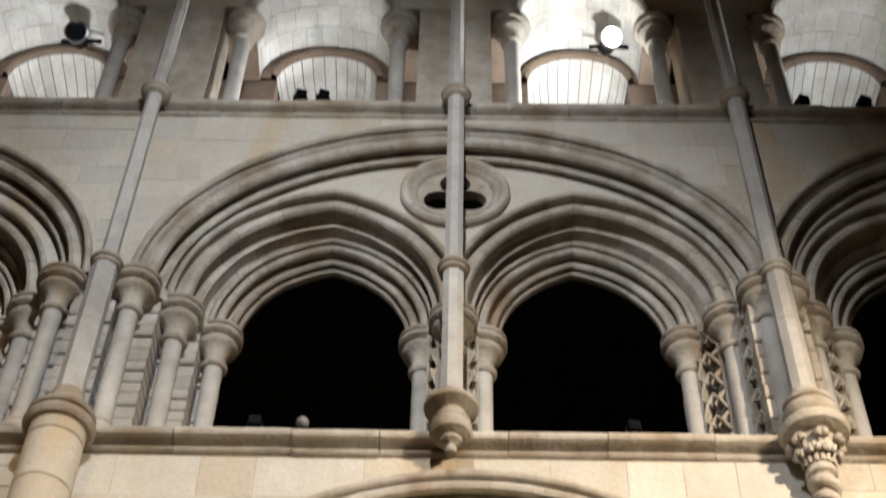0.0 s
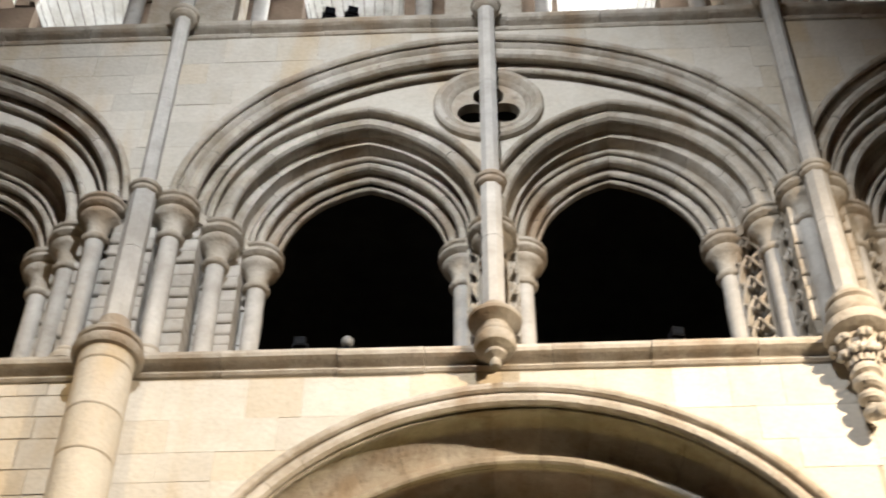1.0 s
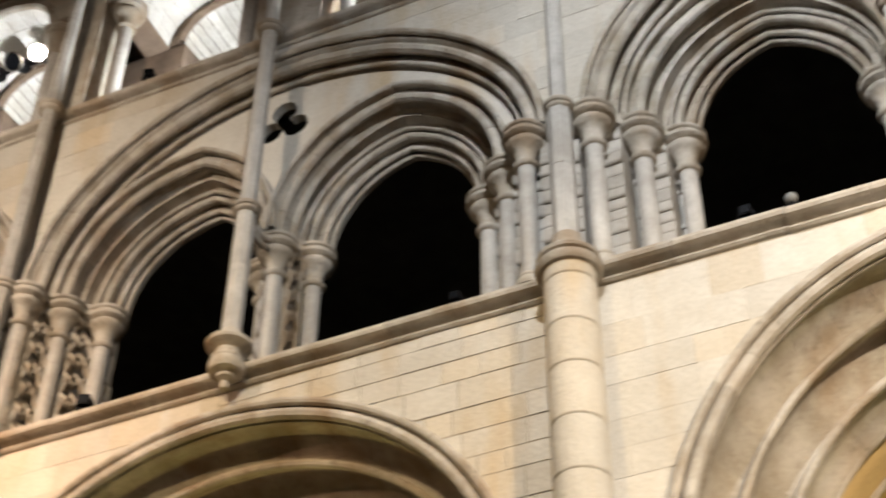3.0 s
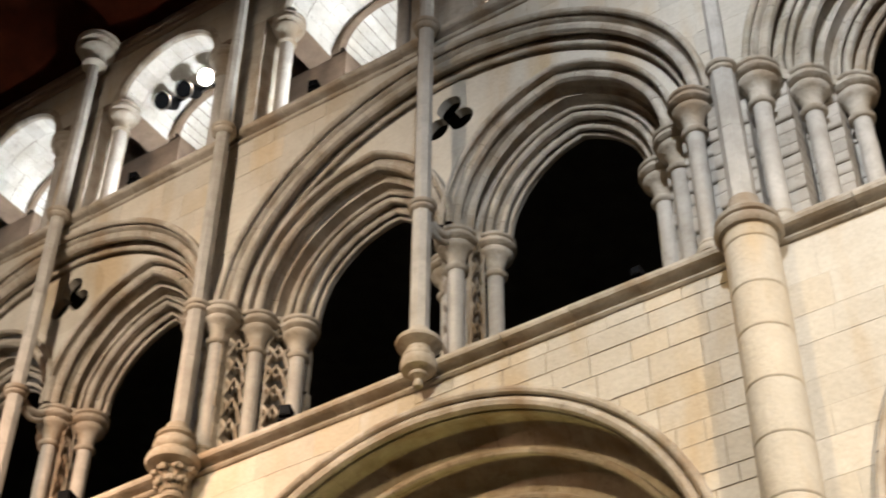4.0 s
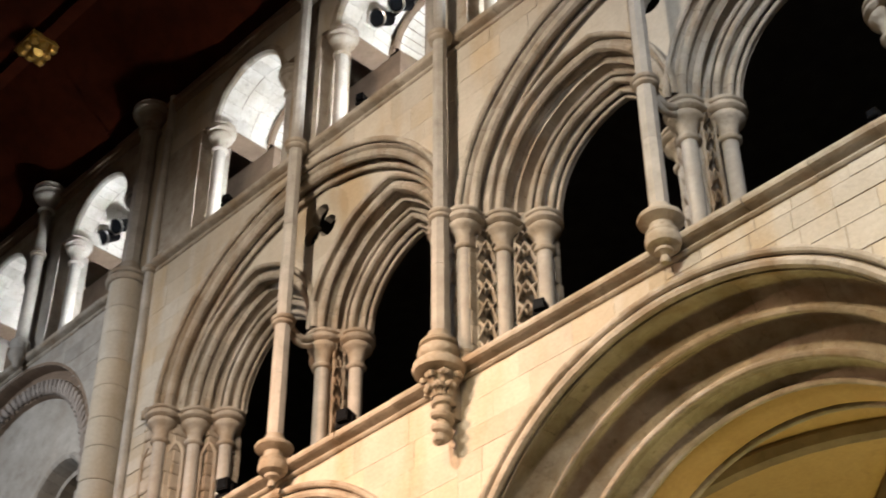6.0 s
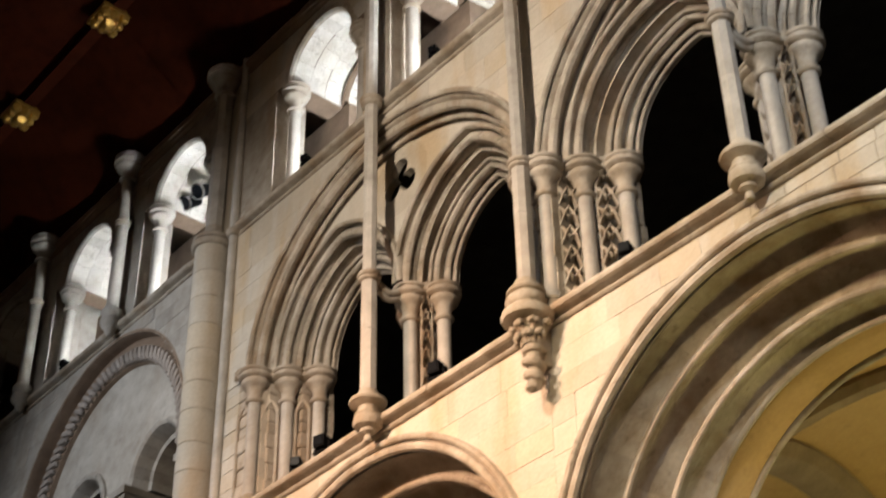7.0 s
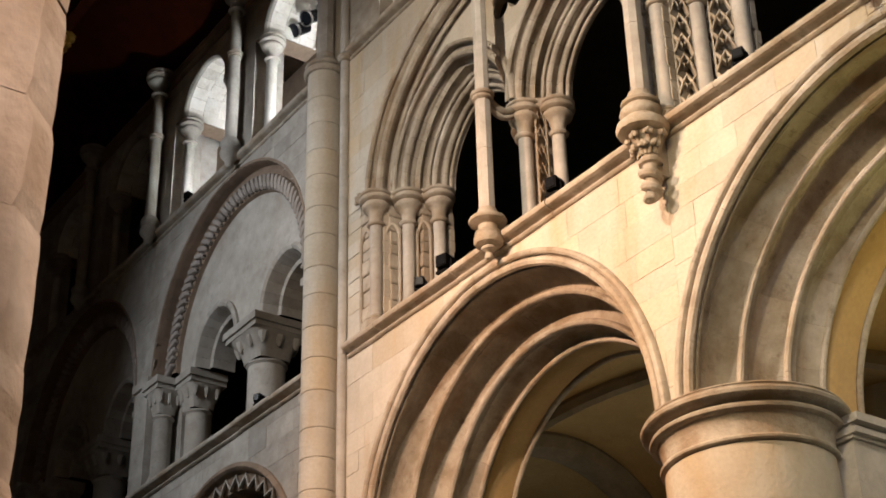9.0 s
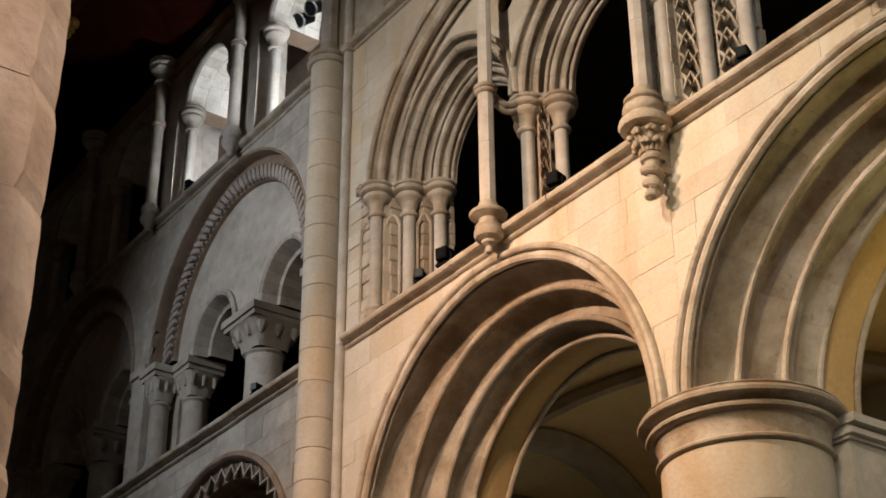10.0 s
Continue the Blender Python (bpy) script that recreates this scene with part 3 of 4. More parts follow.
def corbel_shaft(x, y=-0.2):
    t = thing("corbel_shaft", (x, y, 8.3), "octagonal limestone wall shaft carried on a leafy carved corbel", "wall shaft", "wall shafts")
    prof = [(0.10, -0.11), (0.17, -0.105), (0.22, -0.085), (0.235, -0.045), (0.225, -0.01), (0.185, 0.01), (0.16, 0.025), (0.155, 0.055), (0.178, 0.075), (0.19, 0.11), (0.182, 0.14), (0.15, 0.16), (0.14, 0.18), (0.168, 0.195), (0.172, 0.22), (0.15, 0.245), (0.115, 0.26), (0.10, 0.33)]
    b = Build().turned(x, y - 0.02, prof, 28, 9.03)
    b.smooth = True
    part("corbel_ring", b, CARVED, t, "thick moulded ring")
    b = Build().turned(x, y + 0.03, [(0.02, -0.74), (0.05, -0.70), (0.06, -0.62), (0.055, -0.5), (0.07, -0.40), (0.10, -0.385), (0.108, -0.36), (0.095, -0.338), (0.088, -0.32), (0.10, -0.25), (0.12, -0.18), (0.16, -0.11)], 20, 9.03)
    b.smooth = True
    k = part("corbel_stem", b, CARVED, t, "bell-shaped stone corbel above a tapering tail")
    rng = random.Random(int(x * 10))
    for i in range(9):
        upper = i < 5
        a = math.pi * (0.96 + 1.08 * (i / 4 if upper else (i - 5 + 0.5) / 4)) + rng.uniform(-0.06, 0.06)
        ox, oy = math.cos(a), math.sin(a)
        lift = 0.0 if upper else -0.10
        out = 0.168 if upper else 0.135
        cxx, cyy = x, y + 0.03
        pts = [(cxx + r * ox, cyy + r * oy, z) for r, z in ((0.088, 8.715), (0.10, 8.77), (out - 0.045, 8.85 + lift * 0.6), (out - 0.02, 8.895 + lift), (out, 8.905 + lift), (out + 0.012, 8.885 + lift))]
        b = tube(Build(), pts, 0.020, 7)
        for q in range(3):
            lump(b, cxx + (out + 0.004) * ox + 0.024 * math.cos(a + 1.57) * (q - 1), cyy + (out + 0.004) * oy + 0.024 * math.sin(a + 1.57) * (q - 1), 8.893 + lift + (0.012 if q == 1 else -0.006), rng.uniform(0.026, 0.034), i * 1.3 + x + q, 7)
        b.smooth = True
        part("leaf", b, CARVED, k, "carved stone leaf curling into a knob")
    pts = []
    for i in range(34):
        f = i / 33
        a = 0.6 + f * 2.6 * 2 * math.pi
        r = 0.075 - 0.03 * f
        pts.append((x + r * math.cos(a), y + 0.02 + r * math.sin(a), 8.63 - 0.33 * f))
    b = tube(Build(), pts, 0.042, 9)
    lump(b, x + 0.01, y - 0.03, 8.30, 0.055, 3.3, 9)
    b.smooth = True
    part("twist", b, CARVED, k, "twisted stone tail")
    part("tail", Build().box(x - 0.05, x + 0.05, y + 0.05, 0.03, 8.55, 9.1), CARVED, t)
    for a, c in ((9.35, 10.1), (10.1, 10.65)):
        part("shaft_length", octagon(Build(), x, y, 0.088, a + 0.002, c - 0.002), SHAFT, t)
    shaft_ring(x, y, 10.68, t)
    for a, c in ((10.74, 11.8), (11.8, 12.97)):
        part("shaft_length", octagon(Build(), x, y, 0.075, a + 0.002, c - 0.002), SHAFT, t)
    shaft_ring(x, y, 13.02, t, 1.05)
    upper_shaft(x, y, 0.07, 13.08, t)


def full_shaft(x, y, slim_from, r_low, label):
    t = thing("vaulting_shaft", (x, y, 0), label, "wall shaft", "wall shafts")
    rng = random.Random(int(abs(x) * 7))
    z = 0.0
    while z < slim_from - 0.2:
        e = min(slim_from - 0.1, z + rng.uniform(0.34, 0.44))
        if slim_from - 0.1 - e < 0.12:
            e = slim_from - 0.1
        b = Build().turned(x, y, [(r_low - 0.008, z + 0.002), (r_low, z + 0.012), (r_low, e - 0.012), (r_low - 0.008, e - 0.002)], 24)
        b.smooth = True
        part("drum", b, ASHLAR, t)
        z = e
    q = r_low
    prof = [(q - 0.005, -0.13), (q + 0.03, -0.125), (q + 0.052, -0.10), (q + 0.054, -0.07), (q + 0.035, -0.045), (q + 0.002, -0.035), (q + 0.002, -0.018), (q + 0.03, -0.008), (q + 0.04, 0.015), (q + 0.02, 0.04), (q - 0.03, 0.055), (q - 0.045, 0.10), (q - 0.06, 0.13), (0.118, 0.15), (0.11, 0.23)]
    b = Build().turned(x, y, prof, 28, slim_from)
    b.smooth = True
    part("shaft_cap", b, CARVED, t, "moulded ring capital")
    return t


t = full_shaft(0.03, -0.2, 9.05, 0.19, "stout round half-shaft rising from the floor, octagonal above its capital")
for a, c in ((9.27, 10.0), (10.0, 10.65)):
    part("shaft_length", octagon(Build(), 0.03, -0.2, 0.098, a + 0.002, c - 0.002), SHAFT, t)
shaft_ring(0.03, -0.2, 10.68, t)
for a, c in ((10.74, 11.8), (11.8, 12.97)):
    part("shaft_length", octagon(Build(), 0.03, -0.2, 0.066, a + 0.002, c - 0.002), SHAFT, t)
shaft_ring(0.03, -0.2, 13.02, t, 1.05)
upper_shaft(0.03, -0.2, 0.066, 13.08, t)
t = full_shaft(10.1, -0.2, 9.05, 0.19, "stout round half-shaft rising from the floor")
upper_shaft(10.1, -0.2, 0.09, 9.27, t)
t = full_shaft(-10.74, -0.12, 13.02, 0.21, "tall round half-shaft of coursed drums between old and newer work")
upper_shaft(-10.74, -0.12, 0.11, 13.2, t)
for a, c in ((0, 3), (3, 6), (6, 9), (9, 11), (11, 12.97)):
    b = Build().turned(-10.40, -0.04, [(0.055, a + 0.002), (0.055, c - 0.002)], 14)
    b.smooth = True
    part("side_roll", b, SHAFT, t)
shaft_ring(-10.40, -0.04, 13.02, t, 0.8)
for a, c in ((13.1, 14.6), (14.6, 15.9)):
    b = Build().turned(-10.40, -0.04, [(0.05, a), (0.05, c)], 12)
    b.smooth = True
    part("side_roll", b, SHAFT, t)
for x in (-5.2, 5.03):
    corbel_shaft(x)
for x in (-7.465, -2.745, 2.63, 7.65):
    pendant_shaft(x)
# short shafts of the old work on small corbels at the clerestory ledge
for x in (-13.18, -15.67, -18.2):
    t = thing("clerestory_shaft", (x, -0.15, 13), "grey round wall shaft on a small moulded corbel", "wall shaft", "wall shafts")
    b = Build().turned(x, -0.15, [(0.03, -0.2), (0.06, -0.16), (0.07, -0.1), (0.12, -0.05), (0.14, 0.0), (0.13, 0.05), (0.11, 0.08), (0.13, 0.12), (0.14, 0.17), (0.12, 0.21), (0.09, 0.25)], 20, 13.1)
    b.smooth = True
    part("corbel", b, NORMAN, t)
    part("tail", Build().box(x - 0.07, x + 0.07, -0.1, 0.03, 13.05, 13.25), NORMAN, t)
    for a, c in ((13.35, 14.75), (14.75, 15.6)):
        b = Build().turned(x, -0.15, [(0.085, a), (0.085, c)], 16)
        b.smooth = True
        part("shaft_length", b, NORMAN, t)
    shaft_ring(x, -0.15, 14.75, t, 0.95)
    b = Build().turned(x, -0.15, [(r * 1.2, h) for r, h in CAP_PROFILE], 20, 15.5)
    b.smooth = True
    part("head_capital", b, NORMAN, t)

# ---------------------------------------------------------------- carved strips and niches between the jamb shafts


def lattice_strip(x, y, parent, w=0.12, tilt=0.6):
    """A strip of pierced chevron crosses between two shafts, turned to face the opening."""
    c, s = math.cos(tilt), math.sin(tilt)

    def put(u, v, z):
        return (x + u * c - v * s, y + u * s + v * c, z)

    strip = part("carved_strip", bars([(-w / 2 - 0.012, -w / 2 + 0.006, 9.12, 10.55), (w / 2 - 0.006, w / 2 + 0.012, 9.12, 10.55)], put), CARVED, parent, "upright strip of pierced carved crosses")
    z = 9.14
    while z < 10.5:
        b = Build()
        h = 0.195
        for u0, u1, zz0, zz1, d0, d1 in ((-w / 2, 0.0, z, z + h, 0.026, 0.022), (w / 2, 0.0, z, z + h, 0.026, 0.022), (-w / 2, -0.008, z + h, z + h * 0.42, 0.02, 0.016), (w / 2, 0.008, z + h, z + h * 0.42, 0.02, 0.016)):
            um, zm = (u0 + u1) / 2, (zz0 + zz1) / 2
            row = []
            for u, zz, d, f in ((u0, zz0, d0, -0.03), (um * 1.12, zm, (d0 + d1) * 0.55, -0.06), (u1, zz1, d1, -0.045)):
                row.append([put(u, f, zz - d), put(u, f - 0.012, zz), put(u, f, zz + d), put(u, 0.02, zz + d), put(u, 0.02, zz - d)])
            b.grid(row, closed=True)
        part("cross", b, CARVED, strip)
        z += 0.222


def bars(some, put):
    b = Build()
    for u0, u1, z0, z1 in some:
        b.grid([[put(u0, -0.035, z), put(u1, -0.035, z), put(u1, 0.03, z), put(u0, 0.03, z)] for z in (z0, z1)], closed=True)
    return b


for bay in BAYS:
    for side, xs, style in ((1, bay["l"], bay["jamb"][0]), (-1, bay["r"], bay["jamb"][1])):
        if style == "lattice":
            t = thing("carved_jamb", (xs[1], 0.2, Z_STRING), "openwork jamb of pierced stone crosses between shafts", "jamb", "carved jambs")
            for k in (0, 1):
                dx, dy = abs(xs[k + 1] - xs[k]), SHAFT_Y[k + 1] - SHAFT_Y[k]
                lattice_strip((xs[k] + xs[k + 1]) / 2, (SHAFT_Y[k] + SHAFT_Y[k + 1]) / 2 + 0.02, t, math.hypot(dx, dy) - 0.19, side * math.atan2(dy, dx))
    m = bay["mid"]
    t = thing("carved_jamb", (m, 0.4, Z_STRING), "openwork stone strips in the middle cluster of shafts", "jamb", "carved jambs")
    lattice_strip(m + 0.13, 0.44, t, 0.10, 0.75)
    lattice_strip(m - 0.13, 0.44, t, 0.10, -0.75)

# blind niches with small pointed heads beside the shafts, and coursed stones next to the tall half-shaft
t = thing("niche_jamb", (-9.8, 0.2, Z_STRING), "coursed stone jamb with slim rolls and small pointed niche heads", "jamb", "carved jambs")
for nx0, ny0, nx1, ny1 in ((-10.06, -0.01, -9.85, -0.01), (-9.72, 0.09, -9.60, 0.20), (-9.50, 0.37, -9.37, 0.46)):
    for px, py in ((nx0, ny0), (nx1, ny1)):
        part("roll", smooth(Build().turned(px, py, [(0.02, 9.1), (0.02, 10.24)], 8)), CARVED, t)
    pts = []
    for q in range(-6, 7):
        f = q / 6
        pts.append((nx0 + (nx1 - nx0) * (f + 1) / 2, ny0 + (ny1 - ny0) * (f + 1) / 2, 10.24 + 0.13 * (1 - abs(f) ** 1.7)))
    part("niche_head", smooth(tube(Build(), pts, 0.02, 8)), CARVED, t)
rng = random.Random(8)
z = 9.1
while z < 10.7:
    e = min(z + rng.uniform(0.14, 0.22), 10.74)
    j = rng.uniform(0, 0.01)
    part("quoin", Build().box(-10.33, -10.08 + rng.uniform(0, 0.015), -0.008 - j, 0.3, z + 0.003, e - 0.003), ASHLAR, t)
    part("niche_stone", Build().box(-10.08, -9.7, 0.055 + j, 0.3, z + 0.003, e - 0.003), ASHLAR, t)
    z = e
stop = lump(Build(), -9.99, -0.07, 10.78, 0.05, 4.1, 9)
for q in range(5):
    lump(stop, -9.99 + 0.05 * math.cos(q * 1.26), -0.09, 10.78 + 0.05 * math.sin(q * 1.26), 0.032, q * 2.2, 7)
part("label_stop", smooth(stop), CARVED, t, "small carved leaf knob at the end of the arch hood")

# ---------------------------------------------------------------- old round-arched bays


def norman_bay(dx):
    cx = -13.40 + dx
    t = thing("norman_gallery_bay", (cx, 0.4, Z_STRING), "grey round gallery arch with cable moulding over two smaller arches", "arch", "old gallery bays")
    rows = [(-0.02, 0.01), (-0.018, -0.012), (0.015, -0.012), (0.02, 0.0), (0.025, 0.09), (0.03, 0.17), (0.06, 0.185)]
    ring("outer_voussoir", cx, 10.72, [(2.12 - s, 2.12 - s, 2.2 - s, y) for s, y in rows], round_half, t, BROWN, 23, 4)
    rows = [(0.06, 0.18), (0.10, 0.165), (0.14, 0.17), (0.34, 0.17), (0.37, 0.19), (0.38, 0.26)]
    ring("arch_voussoir", cx, 10.72, [(2.12 - s, 2.12 - s, 2.2 - s, y) for s, y in rows], round_half, t, BROWN, 23, 4)
    n = 50
    for k in range(n):
        a = math.pi * (k + 0.5) / n
        x, z = cx + 1.86 * math.cos(a), 10.72 + 1.94 * math.sin(a)
        b = Build()
        tilt = a + 0.6
        ux, uz = math.cos(tilt), math.sin(tilt)
        rows = []
        for q, r in ((-0.125, 0.012), (-0.105, 0.04), (0.0, 0.052), (0.105, 0.04), (0.125, 0.012)):
            rows.append([(x + ux * q - uz * r * math.cos(w), 0.15 + r * math.sin(w) * 1.2, z + uz * q + ux * r * math.cos(w)) for w in [2 * math.pi * i / 8 for i in range(8)]])
        b.grid(rows, closed=True)
        b.smooth = True
        part("cable_twist", b, CABLE, t)
    # tympanum pierced by two arches
    b = Build()
    subs = [(-14.07 + dx, 0.62, 0.72), (-12.22 + dx, 0.62, 0.72)]
    N = 140
    xa, xb = cx - 1.76, cx + 1.76
    for i in range(N):
        x0, x1 = xa + (xb - xa) * i / N, xa + (xb - xa) * (i + 1) / N

        def lo(x):
            z = 10.6
            for ax, w, h in subs:
                d = abs(x - ax) / w
                if d < 1:
                    z = max(z, 10.6 + h * math.sqrt(1 - d * d))
            return z

        def hi(x):
            d = abs(x - cx) / 1.76
            return 10.72 + 1.84 * math.sqrt(max(0, 1 - d * d))

        if hi(x0) > lo(x0) or hi(x1) > lo(x1):
            b.face([(x0, 0.25, lo(x0)), (x1, 0.25, lo(x1)), (x1, 0.25, max(hi(x1), lo(x1))), (x0, 0.25, max(hi(x0), lo(x0)))])
    part("tympanum", b, NORMAN, t)
    for ax, w, h in subs:
        rows = [(0.02, 0.25), (0.02, 0.21), (-0.03, 0.19), (-0.07, 0.21), (-0.09, 0.26), (-0.12, 0.42), (-0.15, 0.40), (-0.19, 0.42), (-0.2, 0.5), (-0.2, 0.75)]
        ring("sub_arch_voussoir", ax, 10.6, [(w + s, w + s, h + s, y) for s, y in rows], round_half, t, NORMAN, 13, 4)
    # columns
    for x, y, r, hw, square in ((-13.12 + dx, 0.5, 0.24, 0.40, True), (-14.92 + dx, 0.45, 0.17, 0.27, True), (-15.32 + dx, 0.12, 0.13, 0.21, True), (-11.40 + dx, 0.45, 0.17, 0.27, True)):
        k = part("column", turned_build(x, y, [(r * 1.25, 9.08), (r * 1.25, 9.16), (r * 1.08, 9.22), (r, 9.26), (r, 10.05)], 24), NORMAN, t)
        cap = []
        for i in range(5):
            f = i / 4
            cap.append([(x + (r + (hw - r) * f ** 1.6) * sx * (1 if f > 0.5 else 1), y + (r + (hw - r) * f ** 1.6) * sy, 10.1 + 0.34 * f) for sx, sy in [(max(-1, min(1, 1.25 * math.cos(w))), max(-1, min(1, 1.25 * math.sin(w)))) for w in [2 * math.pi * q / 24 for q in range(24)]]])
        b = Build().grid(cap, closed=True)
        b.smooth = True
        part("cushion_capital", b, NORMAN, k, "scalloped cushion capital")
        part("neck", turned_build(x, y, [(r, 10.03), (r + 0.03, 10.06), (r, 10.1)], 20), NORMAN, k)
        part("abacus", Build().prism([(x - hw - 0.03, y - hw - 0.03), (x + hw + 0.03, y - hw - 0.03), (x + hw + 0.03, y + hw), (x - hw - 0.03, y + hw)], 10.5, 10.6).prism([(x - hw, y - hw), (x + hw, y - hw), (x + hw, y + hw), (x - hw, y + hw)], 10.43, 10.5), NORMAN, k)
        # scallops under the capital
        for i in range(10):
            w = 2 * math.pi * i / 10
            b = Build().turned(x + (hw * 0.78) * max(-1, min(1, 1.3 * math.cos(w))), y + (hw * 0.78) * max(-1, min(1, 1.3 * math.sin(w))), [(0.015, 0), (hw * 0.17, 0.1), (hw * 0.19, 0.14)], 8, 10.24)
            b.smooth = True
            part("scallop", b, NORMAN, k)
    # pilaster beside the great arch and back of the jambs
    part("pilaster", Build().box(-15.88 + dx, -15.48 + dx, -0.06, 0.7, 9.08, 10.6), NORMAN, t)
    part("impost", Build().box(-15.92 + dx, -15.44 + dx, -0.10, 0.7, 10.6, 10.72), NORMAN, t)
    part("jamb", Build().box(-15.48 + dx, -15.1 + dx, 0.3, 0.75, 9.08, 10.6), NORMAN, t)
    part("jamb", Build().box(-11.3 + dx, -10.9 + dx, 0.0, 0.75, 9.08, 10.72), NORMAN, t)
    # wall round the great arch and the arcade arch below
    b = Build()
    spandrel(b, arch_row(cx, 10.72, 2.1, 2.1, 2.18, 0, 48, round_half), Z_CLER - 0.1, -15.9 + dx, -10.9 + dx, 10.7, 0.0)
    ac, aa, ah = -13.2 + dx, 1.95, 2.0
    spandrel(b, arch_row(ac, 6.6, aa - 0.02, aa - 0.02, ah - 0.02, 0, 40, round_half), Z_STRING - 0.1, -15.9 + dx, -10.9 + dx, 0.0, 0.0)
    part("wall_field", b, NORMAN, wall)
    t2 = thing("arcade_arch", (ac, 0.5, 6.6), "grey round arcade arch edged with zigzag carving", "arch", "arcade arches")
    rows = [(0.0, 0.02), (0.0, -0.04), (0.06, -0.06), (0.10, -0.02), (0.12, 0.04), (0.30, 0.1), (0.33, 0.3), (0.4, 0.34), (0.45, 0.5), (0.5, 0.6), (0.5, 1.2)]
    ring("voussoir", ac, 6.6, [(aa - s, aa - s, ah - s, y) for s, y in rows], round_half, t2, BROWN, 21, 4)
    n = 44
    for k in range(n):
        a0, a1 = math.pi * k / n, math.pi * (k + 1) / n
        r0, r1 = ((1.60, 1.74) if k % 2 else (1.74, 1.60))
        b = Build()
        rows = []
        for a, r in ((a0, r0), (a1, r1)):
            x, z = ac + (r + 0.07) * math.cos(a), 6.6 + (r + 0.12) * math.sin(a)
            rows.append([(x + 0.035 * math.cos(a + w) , 0.05 + 0.04 * math.sin(w), z + 0.035 * math.sin(a + w)) for w in [2 * math.pi * i / 6 for i in range(6)]])
        b.grid(rows, closed=True)
        part("zigzag", b, NORMAN, t2)


norman_bay(0)
norman_bay(-4.75)

# ---------------------------------------------------------------- clerestory
HALVES = [(-20.6, -18.2), (-18.2, -15.67), (-15.67, -13.18), (-13.18, -10.75), (-10.4, -7.465), (-7.465, -5.2), (-5.2, -2.745), (-2.745, 0.03), (0.03, 2.63), (2.63, 5.03), (5.03, 7.65), (7.65, 10.1)]
C_SPRING = 14.86


# column axes of the openings that do not stand in the middle of their half-bays
COLUMNS = {-10.4: (-9.49, -8.09), -7.465: (-7.19, -5.69), -5.2: (-4.81, -3.27)}


def opening(x0, x1):
    """Middle and half the column distance of a clerestory opening."""
    a, c = COLUMNS.get(x0, ((x0 + x1) / 2 - 0.285 * (x1 - x0), (x0 + x1) / 2 + 0.285 * (x1 - x0)))
    return (a + c) / 2, (c - a) / 2


